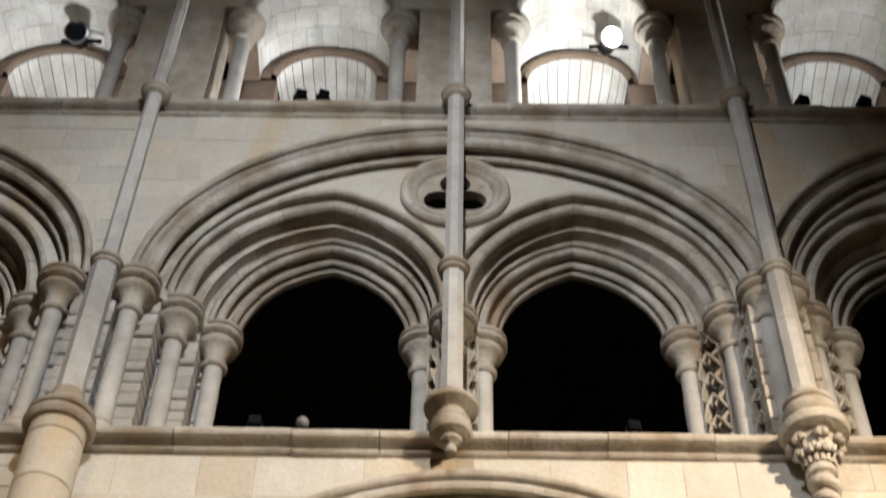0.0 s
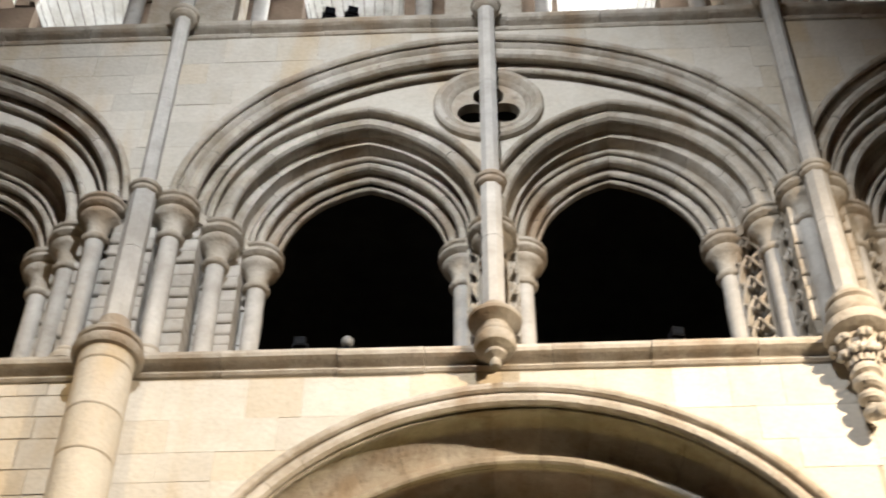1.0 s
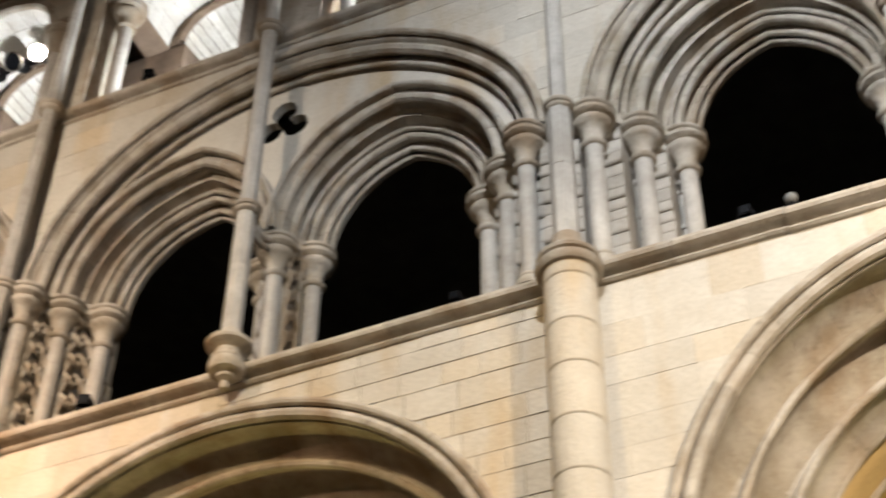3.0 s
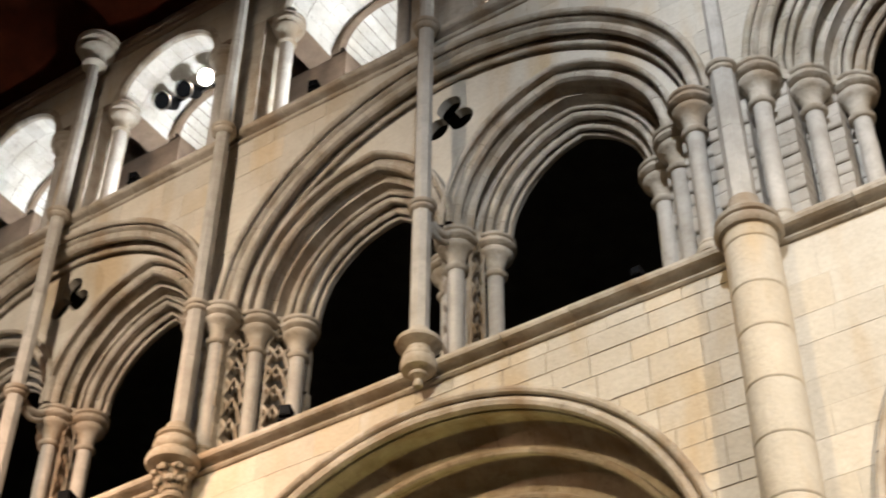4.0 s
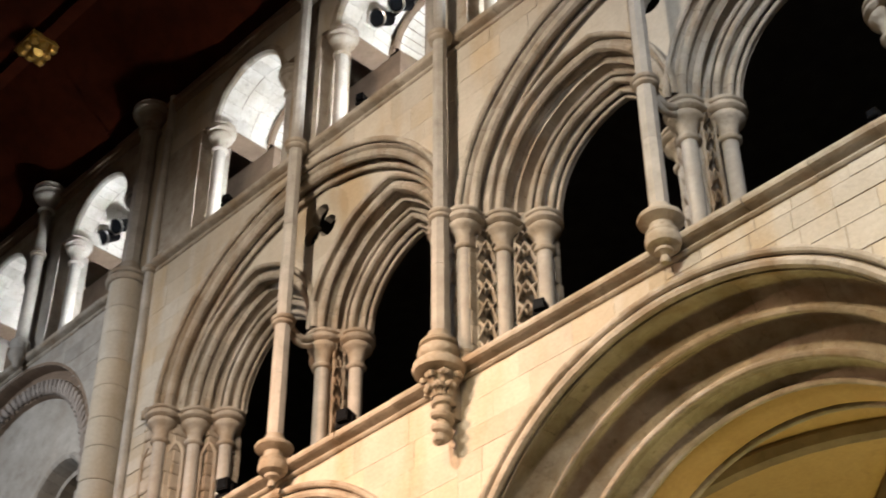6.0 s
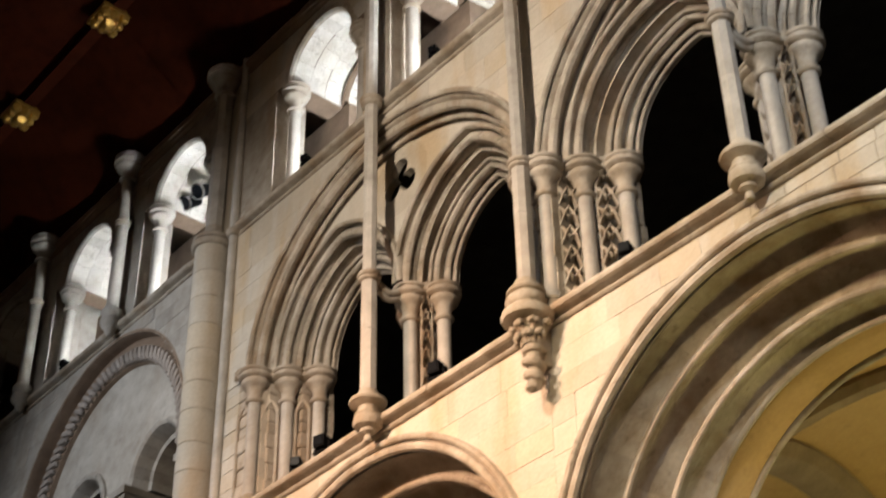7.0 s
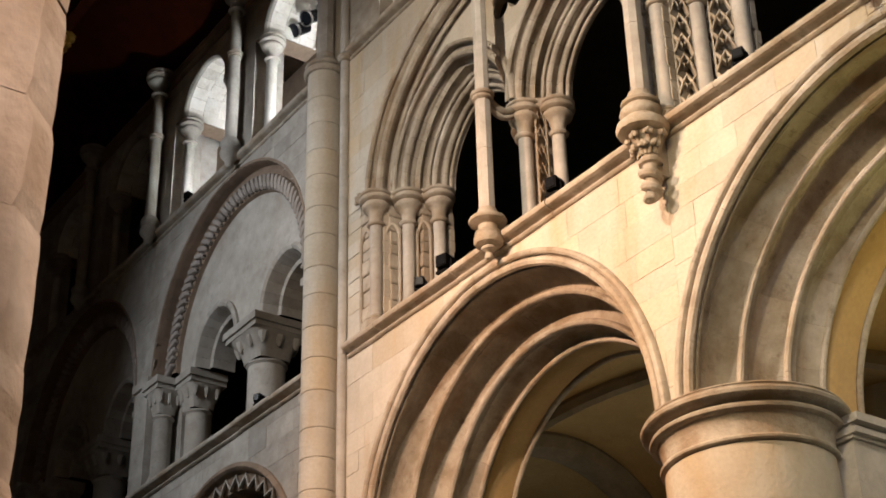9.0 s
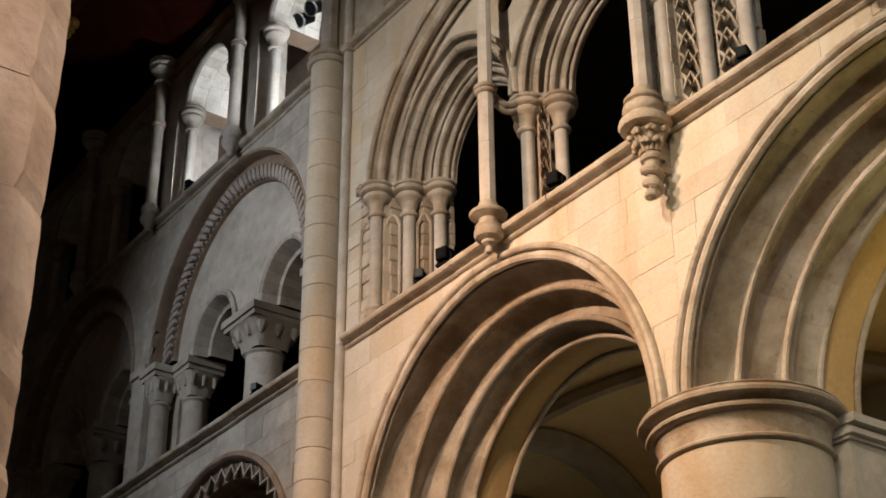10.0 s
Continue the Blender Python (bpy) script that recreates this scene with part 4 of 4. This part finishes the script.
def clerestory_bay(x0, x1):
    c, s = opening(x0, x1)
    mat = NORMAN if x1 < -10 else CARVED
    t = thing("clerestory_opening", (c, 0.3, Z_CLER), "round clerestory arch on slim columns with a lit whitewashed soffit", "arch", "clerestory openings")
    w = s - 0.08
    rows = [(0.11, 0.0), (0.10, -0.008), (0.03, -0.006), (0.0, 0.02), (0.0, 0.06)]
    ring("voussoir", c, C_SPRING, [(w + d, w + d, 0.58 + d, y) for d, y in rows], round_half, t, mat, 11, 4)
    for y0, y1, cnt in ((0.06, 0.30, 11), (0.304, 0.54, 9), (0.544, 0.80, 13)):
        ring("soffit_stone", c, C_SPRING, [(w, w, 0.58, y0), (w, w, 0.58, (y0 + y1) / 2), (w, w, 0.58, y1)], round_half, t, WHITEWASH, cnt, 2, gap=0.0013)
    # narrower head of the window behind, edged by a dark roll
    v = min(0.50, w - 0.08)
    rows = [(w - v, 0.80), (0.06, 0.81), (0.06, 0.77), (0.03, 0.755), (0.0, 0.775), (0.0, 0.83)]
    ring("rear_arch_stone", c, C_SPRING, [(v + d, v + d, 0.46 + d * 0.9, y) for d, y in rows], round_half, t, BROWN, 11, 2, gap=0.002)
    rows = [(0.0, 0.83), (-0.02, 1.1), (-0.10, 1.55)]
    ring("splay_stone", c, C_SPRING, [(v + d, v + d, 0.46 + d * 0.9, y) for d, y in rows], round_half, t, WHITEWASH, 13, 2, gap=0.004)
    for sx in (-1, 1):
        x = c + sx * s
        k = part("column", turned_build(x, 0.16, [(0.075, 13.3), (0.075, 14.45)], 16), SHAFT, t)
        b = Build().turned(x, 0.16, [(r * 0.98, h * 0.95) for r, h in CAP_PROFILE], 20, 14.45)
        b.smooth = True
        part("capital", b, mat, k)
        b = Build().turned(x, 0.16, [(r * 1.2, h * 1.2) for r, h in BASE_PROFILE], 16, 13.13)
        b.smooth = True
        part("base", b, mat, k)
        part("impost", Build().box(min(x - sx * 0.08, x + sx * 0.22), max(x - sx * 0.08, x + sx * 0.22), 0.02, 0.82, 14.84, 14.88), BROWN, t)
        edge = x0 if sx < 0 else x1
        xa, xb = sorted((c + sx * (s + 0.20), edge)) if abs(edge - c) > s + 0.22 else sorted((edge - sx * 0.04, edge))
        part("jamb", Build().box(xa, xb, 0.0, 0.45, 13.11, C_SPRING), mat, t)
        xa, xb = sorted((c + sx * v, edge))
        part("outer_jamb", Build().box(xa, xb, 0.84, 1.6, 13.0, C_SPRING + 0.02), BROWN, t)
    part("outer_wall_foot", Build().box(c - v, c + v, 0.86, 1.6, 13.0, 14.0), BROWN, t)
    b = Build()
    for y in (1.545,):
        b.face([(c - s, y, 14.0), (c + s, y, 14.0), (c + s, y, 15.5), (c - s, y, 15.5)])
    part("window_glass", b, PANE, t, "pale leaded glass")
    # wall above the arch
    b = Build()
    spandrel(b, arch_row(c, C_SPRING, w + 0.09, w + 0.09, 0.67, 0, 24, round_half), Z_TOP, x0, x1, C_SPRING, 0.0)
    part("wall_head", b, MORTAR if x1 > -10 else NORMAN, wall)


PANE = plain("leaded_pane", (0.55, 0.58, 0.6), 0.3)
for x0, x1 in HALVES:
    clerestory_bay(x0, x1)
# floor and roof of the wall passage, gallery walls
b = Build().box(-21, 10.6, 0.3, 1.62, 12.95, 13.10).box(-21, 10.6, 1.61, 1.7, 12.95, Z_TOP).box(-21, 10.6, 0.02, 1.62, 15.65, Z_TOP)
part("passage_masonry", b, BROWN, wall)
# gallery interior: its darkness is put into the near-black colour of these boxes
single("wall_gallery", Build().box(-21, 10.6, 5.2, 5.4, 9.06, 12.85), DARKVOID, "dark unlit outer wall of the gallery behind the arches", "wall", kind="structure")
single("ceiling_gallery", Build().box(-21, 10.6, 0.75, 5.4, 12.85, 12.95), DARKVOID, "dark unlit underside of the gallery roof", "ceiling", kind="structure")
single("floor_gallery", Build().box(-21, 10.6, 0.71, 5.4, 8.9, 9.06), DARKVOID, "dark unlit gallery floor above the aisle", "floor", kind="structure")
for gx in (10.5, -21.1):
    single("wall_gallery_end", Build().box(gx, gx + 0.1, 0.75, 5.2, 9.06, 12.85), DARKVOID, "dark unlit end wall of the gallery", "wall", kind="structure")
for x0, x1, z0, z1 in ((-10.95, -10.3, 6.5, 16.1), (-0.001, 0.061, 13.1, 16.1), (-21.2, -20.4, 6.5, 16.1), (10.0, 10.7, 0, 16.1)):
    part("wall_strip", Build().box(x0, x1, 0.003, 0.4, z0, z1), ASHLAR, wall)

# added wall, keeps the passage lamps from lighting the far half-bays
part("passage_partition", Build().box(-15.75, -15.6, 0.4, 1.62, 13.0, 15.7), NORMAN, wall)

# cornice and ceiling
b = Build()
prof = [(0.0, 15.62), (-0.03, 15.63), (-0.05, 15.67), (-0.045, 15.72), (-0.07, 15.74), (-0.08, 15.79), (-0.07, 15.83), (0.2, 15.85)]
b.grid([[(x, y, z) for y, z in prof] for x in (-21, 10.6)])
part("cornice", b, BROWN, wall)
CEIL = [(0.3, 15.74), (-1.4, 17.04), (-3.65, 17.5), (-5.9, 17.04), (-7.6, 15.74)]
b = Build()
for (ya, za), (yb, zb) in zip(CEIL, CEIL[1:]):
    n = 9
    for i in range(n):
        f0, f1 = i / n, (i + 1) / n
        y0, z0, y1, z1 = ya + (yb - ya) * f0, za + (zb - za) * f0, ya + (yb - ya) * f1, za + (zb - za) * f1
        b.grid([[(x, y0, z0), (x, y1, z1), (x, y1, z1 + 0.03), (x, y0, z0 + 0.03)] for x in (-21, 10.6)], closed=True)
    b.grid([[(x, ya, za + 0.035), (x, yb, zb + 0.035)] for x in (-21, 10.6)])
    b.grid([[(x, yb - 0.09, zb - 0.10), (x, yb + 0.09, zb - 0.10), (x, yb + 0.09, zb + 0.04), (x, yb - 0.09, zb + 0.04)] for x in (-21, 10.6)], closed=True)
for k in range(13):
    x = -19.5 + 2.55 * k
    for (ya, za), (yb, zb) in zip(CEIL, CEIL[1:]):
        b.grid([[(xx, ya, za - 0.04), (xx, yb, zb - 0.04), (xx, yb, zb), (xx, ya, za)] for xx in (x - 0.09, x + 0.09)], closed=True)
single("ceiling", b, TIMBER, "dark stained timber panelled ceiling with ribs", "ceiling", kind="structure")
for k in range(13):
    x = -19.5 + 2.55 * k
    for y, z in ((-1.4, 16.90), (-3.65, 17.36), (-5.9, 16.90)):
        t = thing("ceiling_boss", (x, y, z), "gilded carved wooden boss on the ceiling", "boss", "ceiling bosses")
        part("plate", Build().box(x - 0.24, x + 0.24, y - 0.22, y + 0.22, z - 0.01, z + 0.06), GILT, t, "square gilded plate")
        for q in range(8):
            u, v = ((-1, -1), (0, -1), (1, -1), (1, 0), (1, 1), (0, 1), (-1, 1), (-1, 0))[q]
            bb = lump(Build(), x + 0.155 * u, y + 0.14 * v, z - 0.02, 0.075, q * 1.7, 8)
            bb.smooth = True
            part("leaf", bb, GILT, t)
        bb = lump(Build(), x, y, z - 0.05, 0.12, 9.3, 8)
        bb.smooth = True
        part("centre", bb, GILT, t)

# ---------------------------------------------------------------- aisle
AX = [(-15.9, -10.75), (-10.75, -5.19), (-5.19, 0.0), (0.0, 5.03), (5.03, 10.1)]
Y0, Y1, VS, VH = 1.2, 5.2, 6.6, 2.22


def vault_z(u, v):
    """Height of a groined bay at u, v from -1 to 1."""
    return VS + VH * max(math.sqrt(max(1 - u * u, 0)), math.sqrt(max(1 - v * v, 0)))


for x0, x1 in AX:
    b = Build()
    N = 28
    ym, yh, xm, xh = (Y0 + Y1) / 2, (Y1 - Y0) / 2, (x0 + x1) / 2, (x1 - x0) / 2
    rows = [[(xm + xh * (2 * i / N - 1), ym + yh * (2 * j / N - 1), vault_z(2 * i / N - 1, 2 * j / N - 1)) for j in range(N + 1)] for i in range(N + 1)]
    b.grid(rows)
    t = thing("aisle_vault", (xm, ym, VS), "ochre plastered groin vault with stone ribs", "vault", "aisle vaults")
    part("vault_web", b, PLASTER, t)
    for sy in (-1, 1):
        pts = [(xm + xh * f, ym + sy * yh * f, VS + VH * math.sqrt(max(1 - f * f, 0)) - 0.03) for f in [math.sin(math.pi / 2 * q / 14) for q in range(-14, 15)]]
        bb = tube(Build(), pts, 0.10, 8, 1.2)
        bb.smooth = True
        part("diagonal_rib", bb, RIB, t)
    pts = [(x0, ym + yh * f, VS + VH * math.sqrt(max(1 - f * f, 0)) - 0.05) for f in [math.sin(math.pi / 2 * q / 14) for q in range(-14, 15)]]
    bb = tube(Build(), pts, 0.26, 8, 0.7)
    bb.smooth = True
    part("transverse_rib", bb, RIB, t)
    part("respond", Build().box(x0 - 0.42, x0 + 0.42, 4.9, 5.25, 0, 6.4).box(x0 - 0.5, x0 + 0.5, 4.8, 5.25, 6.4, 6.6), CARVED, t)
    part("pier_respond", Build().box(x0 - 0.70, x0 + 0.70, 1.0, 1.5, 0, 6.15).box(x0 - 0.73, x0 + 0.73, 0.97, 1.53, 6.15, 6.18).box(x0 - 0.78, x0 + 0.78, 0.95, 1.58, 6.18, 6.23).box(x0 - 0.74, x0 + 0.74, 0.96, 1.55, 6.23, 6.26).box(x0 - 0.82, x0 + 0.82, 0.94, 1.6, 6.26, 6.33).box(x0 - 0.34, x0 + 0.34, 1.05, 1.5, 6.33, 6.8), SHAFT, t)
# aisle wall with windows
b = Build()
# emission of the panes stands in for daylight behind the glass
GLASS = plain("daylit_stained_pane", (0.3, 0.4, 0.35), 0.2, emit=(0.75, 0.85, 0.7), power=1.0)
for x0, x1 in AX:
    xm = (x0 + x1) / 2
    spandrel(b, arch_row(xm, 6.4, 1.0, 1.0, 1.3, 5.2, 20, round_half), 9.1, x0, x1, 6.4, 5.2)
    b.face([(x0, 5.2, 0), (x1, 5.2, 0), (x1, 5.2, 3.2), (x0, 5.2, 3.2)])
    b.face([(x0, 5.2, 3.2), (xm - 1, 5.2, 3.2), (xm - 1, 5.2, 6.4), (x0, 5.2, 6.4)])
    b.face([(xm + 1, 5.2, 3.2), (x1, 5.2, 3.2), (x1, 5.2, 6.4), (xm + 1, 5.2, 6.4)])
single("wall_aisle", b, ASHLAR, "plain limestone outer wall of the aisle", "wall", kind="structure")
for x0, x1 in AX:
    xm = (x0 + x1) / 2
    t = thing("window_aisle", (xm, 5.4, 3.2), "arched leaded aisle window with pale stained glass", "window", "aisle windows", kind="structure")
    for i in range(5):
        for j in range(9):
            xa, za = xm - 1 + 0.4 * i, 3.2 + 0.5 * j
            part("pane", Build().box(xa + 0.012, xa + 0.388, 5.43, 5.44, za + 0.012, za + 0.488), GLASS, t)
    part("leading", Build().box(xm - 1.05, xm + 1.05, 5.455, 5.47, 3.1, 7.8), BLACK, t)

# ---------------------------------------------------------------- the facing side of the nave
south = thing("wall_south", (0, -7.9, 0), "pale limestone wall of the facing arcade", "wall", kind="structure")
b = Build()
for x0, x1, cx in ((-10.3, -5.2, -7.7), (-5.2, 0, -2.6), (0, 5.03, 2.75), (5.03, 10.6, 7.6)):
    for y in (-7.3, -8.5):
        spandrel(b, arch_row(cx, 6.6, 2.0, 2.0, 2.0, y, 24, round_half), 16.1, x0, x1, 6.6, y)
    curve = arch_row(cx, 6.6, 2.0, 2.0, 2.0, 0, 24, round_half)
    b.grid([[(p[0], y, p[2]) for p in curve] for y in (-7.3, -8.5)])
b.box(-21, -10.3, -8.5, -7.3, 0, 16.1)
part("upper_wall", b, ASHLAR, south)
for x in (-5.2, 5.03):
    part("round_pier", turned_build(x, -7.9, [(0.68, 0), (0.68, 6.2), (0.8, 6.4), (0.8, 6.6)], 32), PIER, south)
near = thing("compound_pier", (0, -7.9, 0), "pinkish limestone pier of large coursed blocks with chamfered corner", "pier", "arcade piers")
z, k = 0.0, 0
rng = random.Random(5)
while z < 6.6:
    e = min(6.6, z + rng.uniform(0.22, 0.30))
    j = rng.uniform(-0.004, 0.004)
    cut = rng.uniform(0.068, 0.082)
    xe, yn = 0.42 + j, -7.285
    split = rng.uniform(-7.72, -7.5)
    # worn arris: the corner wavers from bed to bed
    rows = []
    for q in range(7):
        c = cut + rng.uniform(-0.006, 0.008) + (0.010 if q in (0, 6) else 0)
        zz = z + 0.0008 + (e - z - 0.0016) * q / 6
        rows.append([(xe, split + 0.001, zz), (xe, yn - c, zz), (xe - c * 0.5, yn - c * 0.48, zz), (xe - c, yn, zz), (-0.42, yn, zz), (-0.42, split, zz)])
    part("pier_stone", Build().grid(rows, closed=True).face(rows[0]).face(list(reversed(rows[-1]))), PIER, near)
    part("pier_stone", Build().prism([(xe - 0.003, -8.5), (xe - 0.003, split - 0.001), (-0.42, split - 0.001), (-0.42, -8.5)], z + 0.0008, e - 0.0008), PIER, near)
    z = e
part("pier_core", Build().box(-0.41, 0.33, -8.49, -7.30, 0, 6.6), PIER, near)
single("floor", Build().box(-21.5, 11, -13, 5.4, -0.2, 0.0), FLOOR, "worn stone flag floor of the nave and aisles", "floor", kind="structure")
# unseen walls added to shut the room; black colour keeps the ends dark
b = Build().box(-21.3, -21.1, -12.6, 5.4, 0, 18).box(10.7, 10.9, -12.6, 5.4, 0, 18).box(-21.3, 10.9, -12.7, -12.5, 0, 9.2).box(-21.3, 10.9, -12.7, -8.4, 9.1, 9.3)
single("wall_ends", b, DARKVOID, "unseen near-black walls added to close off the church", "wall", kind="structure")
for x, n in ((0.0, 0), (-10.75, 1)):
    part("core_wall", Build().box(x - 0.55, x + 0.55, 0.004, 1.2, 0, 8.9), ASHLAR, wall)

# ---------------------------------------------------------------- light fittings
LENS_OFF = plain("lamp_lens", (0.006, 0.007, 0.009), 0.25)
LENS_OFF.node_tree.nodes["Principled BSDF"].inputs["Specular IOR Level"].default_value = 0.2
LENS_ON = plain("lit_lamp_lens", (1, 1, 1), 0.3, emit=(1.0, 0.95, 0.85), power=60.0)


def can_lamp(parent, place, target, lit):
    m = look(place, target)

    def put(b):
        b.v = [tuple(m @ Vector(v)) for v in b.v]
        return b

    k = part("lamp_can", smooth(put(Build().turned(0, 0, [(0.05, 0.30), (0.085, 0.26), (0.09, 0.05), (0.105, 0.0)], 20))), BLACK, parent, "black cylindrical lamp housing")
    rim = Build().grid([[(r * math.cos(a), r * math.sin(a), h) for a in [2 * math.pi * i / 24 for i in range(24)]] for r, h in ((0.105, 0.0), (0.118, -0.01), (0.118, -0.03), (0.10, -0.035), (0.092, -0.01))], closed=True)
    part("rim", smooth(put(rim)), STEEL, k, "bright metal rim")
    part("lens", put(Build().turned(0, 0, [(0.09, -0.012), (0.09, -0.008)], 20)), LENS_ON if lit else LENS_OFF, k, "round glass lens")


def cluster(x, count, lit, z=15.06, y=0.42):
    t = thing("floodlight_cluster", (x, y, z), "row of black can floodlights on a bar in the opening", "floodlight", "floodlights")
    for i in range(count):
        xx = x + 0.33 * (i - (count - 1) / 2)
        can_lamp(t, (xx, y, z), (xx + 0.6, y - 4.0, z - 3.2), i == lit)
    part("bar", Build().box(x - 0.2 * count, x + 0.2 * count, y + 0.16, y + 0.19, z + 0.10, z + 0.14), BLACK, t)


cluster(-6.55, 3, 2)
cluster(-12.5, 3, -1, 15.0)
cluster(-1.15, 1, -1)
cluster(4.15, 1, 0)


for fname, place, aim, watts, colour, cone in FLOODS:
    t = thing("floodlight", place, "black can floodlight on a bracket of the facing wall", "floodlight", "floodlights")
    back = Vector(place) - (Vector(aim) - Vector(place)).normalized() * 0.16
    can_lamp(t, tuple(back), aim, False)
    part("bracket", Build().box(place[0] - 0.02, place[0] + 0.02, -7.3, back.y, back.z - 0.16, back.z - 0.12).box(place[0] - 0.02, place[0] + 0.02, back.y - 0.02, back.y + 0.02, back.z - 0.16, back.z), BLACK, t)


def bulb_lamp(x, z):
    t = thing("ledge_spotlight", (x, -0.06, z), "round silvery lamp on a short stalk on the stone ledge", "spotlight", "ledge spotlights")
    part("foot", Build().box(x - 0.05, x + 0.05, -0.10, -0.02, z, z + 0.02), BLACK, t)
    part("stalk", smooth(Build().turned(x, -0.06, [(0.018, 0.02), (0.018, 0.07)], 10, z)), BLACK, t)
    part("bulb", smooth(Build().turned(x, -0.06, [(0.018, 0.06), (0.034, 0.07), (0.045, 0.092), (0.045, 0.115), (0.033, 0.135), (0.012, 0.145)], 16, z)), DULL, t, "silvery rounded lamp head")


def ledge_spot(x, z, big=1.0, turn=0.0):
    t = thing("ledge_spotlight", (x, -0.06, z), "small black spotlight standing on the stone ledge", "spotlight", "ledge spotlights")
    c, s = math.cos(turn), math.sin(turn)

    def box(x0, x1, y0, y1, z0, z1):
        b = Build().box(x0 * big, x1 * big, y0 * big, y1 * big, z0 * big, z1 * big)
        b.v = [(x + u * c - v * s, -0.06 + u * s + v * c, z + w) for u, v, w in b.v]
        return b

    part("foot", box(-0.06, 0.06, -0.05, 0.05, 0.0, 0.02), BLACK, t)
    part("yoke", box(-0.07, -0.055, -0.015, 0.015, 0.02, 0.11), BLACK, t)
    part("yoke", box(0.055, 0.07, -0.015, 0.015, 0.02, 0.11), BLACK, t)
    part("head", box(-0.05, 0.05, -0.06, 0.07, 0.05, 0.15), BLACK, t)
    part("lens", box(-0.04, 0.04, -0.066, -0.06, 0.06, 0.14), LENS_OFF, t)


for x, g, a in ((1.30, 1.0, 0), (3.86, 1.0, 0.2), (-4.15, 1.2, 0.4), (-8.83, 1.2, 0.7), (-8.38, 1.6, 0.3), (-6.6, 1.5, 0.3), (-0.9, 0.9, 0), (-12.25, 1.1, 0.4)):
    ledge_spot(x, 9.085, g * 0.82, a)
bulb_lamp(1.62, 9.085)
for x in (1.26, 1.46, -4.18, -6.55, -8.89, 6.2, 5.66, -14.6):
    ledge_spot(x, 13.115, 0.9, 0.3)

# ---------------------------------------------------------------- coursed facing stones


def facing(name, x0, x1, z0, z1, outside, material, seed, y=-0.006, hh=(0.22, 0.32), ll=(0.34, 0.72), depth=0.02, joint=0.0017, odd=0.003):
    """Facing stones over a field; outside(x) gives the height below which there is no wall at x, or None."""
    rng = random.Random(seed)
    z = z0
    while z < z1 - 0.02:
        e = z + rng.uniform(*hh)
        if z1 - e < 0.12:
            e = z1
        x = x0 - rng.uniform(0, 0.3)
        while x < x1:
            f = x + rng.uniform(*ll)
            a, c = max(x, x0) + joint, min(f, x1) - joint
            if c - a > 0.04:
                n = 8
                xs = [a + (c - a) * i / n for i in range(n + 1)]
                lo = [max(z + joint, outside(q)) for q in xs]
                j = y + rng.uniform(-odd, odd) * 0.9
                top = e - joint
                if min(lo) < top - 0.02:
                    b = Build()
                    if max(lo) <= z + joint + 0.0001:
                        b.box(a, c, j, j + depth, z + joint, top)
                    else:
                        for i in range(n):
                            if min(lo[i], lo[i + 1]) < top:
                                b.face([(xs[i], j, min(lo[i], top)), (xs[i + 1], j, min(lo[i + 1], top)), (xs[i + 1], j, top), (xs[i], j, top)])
                    part(name, b, material, wall)
            x = f
        z = e


def over(cx, a, zs, h):
    def low(x):
        d = abs(x - cx) / a
        return zs + h * math.sqrt(1 - d * d) if d < 1 else -1.0

    return low


for n, bay in enumerate(BAYS):
    cx, a, h = bay["arc"]
    low = over(cx, a - 0.02, ARC_SPRING, h - 0.02)
    if n == 2:
        facing("facing_stone", bay["x0"], -2.9, ARC_SPRING, Z_STRING - 0.15, low, ASHLAR, 12, joint=0.0014)
        facing("facing_stone", -2.9, bay["x1"], ARC_SPRING, Z_STRING - 0.15, low, ASHLAR, 17, hh=(0.14, 0.27), ll=(0.2, 0.6), joint=0.0055, odd=0.006)
    else:
        facing("facing_stone", bay["x0"], bay["x1"], ARC_SPRING, Z_STRING - 0.15, low, ASHLAR, 10 + n, joint=0.0014)
    gx = (bay["l"][0] + bay["r"][0]) / 2 + bay.get("shift", 0)
    w = (bay["r"][0] - bay["l"][0]) / 2 + 0.13
    facing("facing_stone", bay["x0"], bay["x1"], Z_SPRING, 12.96, over(gx, w - 0.02, Z_SPRING, 2.06), ASHLAR, 30 + n)
for n, (x0, x1) in enumerate(HALVES):
    c, w = opening(x0, x1)
    w -= 0.08
    facing("facing_stone", x0, x1, C_SPRING, 15.74, over(c, w + 0.10, C_SPRING, 0.67), NORMAN if x1 < -10 else ASHLAR, 60 + n)
for n, dx in enumerate((0, -4.75)):
    facing("facing_stone", -15.9 + dx, -10.95 + dx, Z_SPRING, 12.96, over(-13.4 + dx, 2.1, 10.72, 2.18), NORMAN, 80 + n)
    facing("facing_stone", -15.9 + dx, -10.95 + dx, 6.6, Z_STRING - 0.15, over(-13.2 + dx, 1.93, 6.6, 1.98), NORMAN, 90 + n)
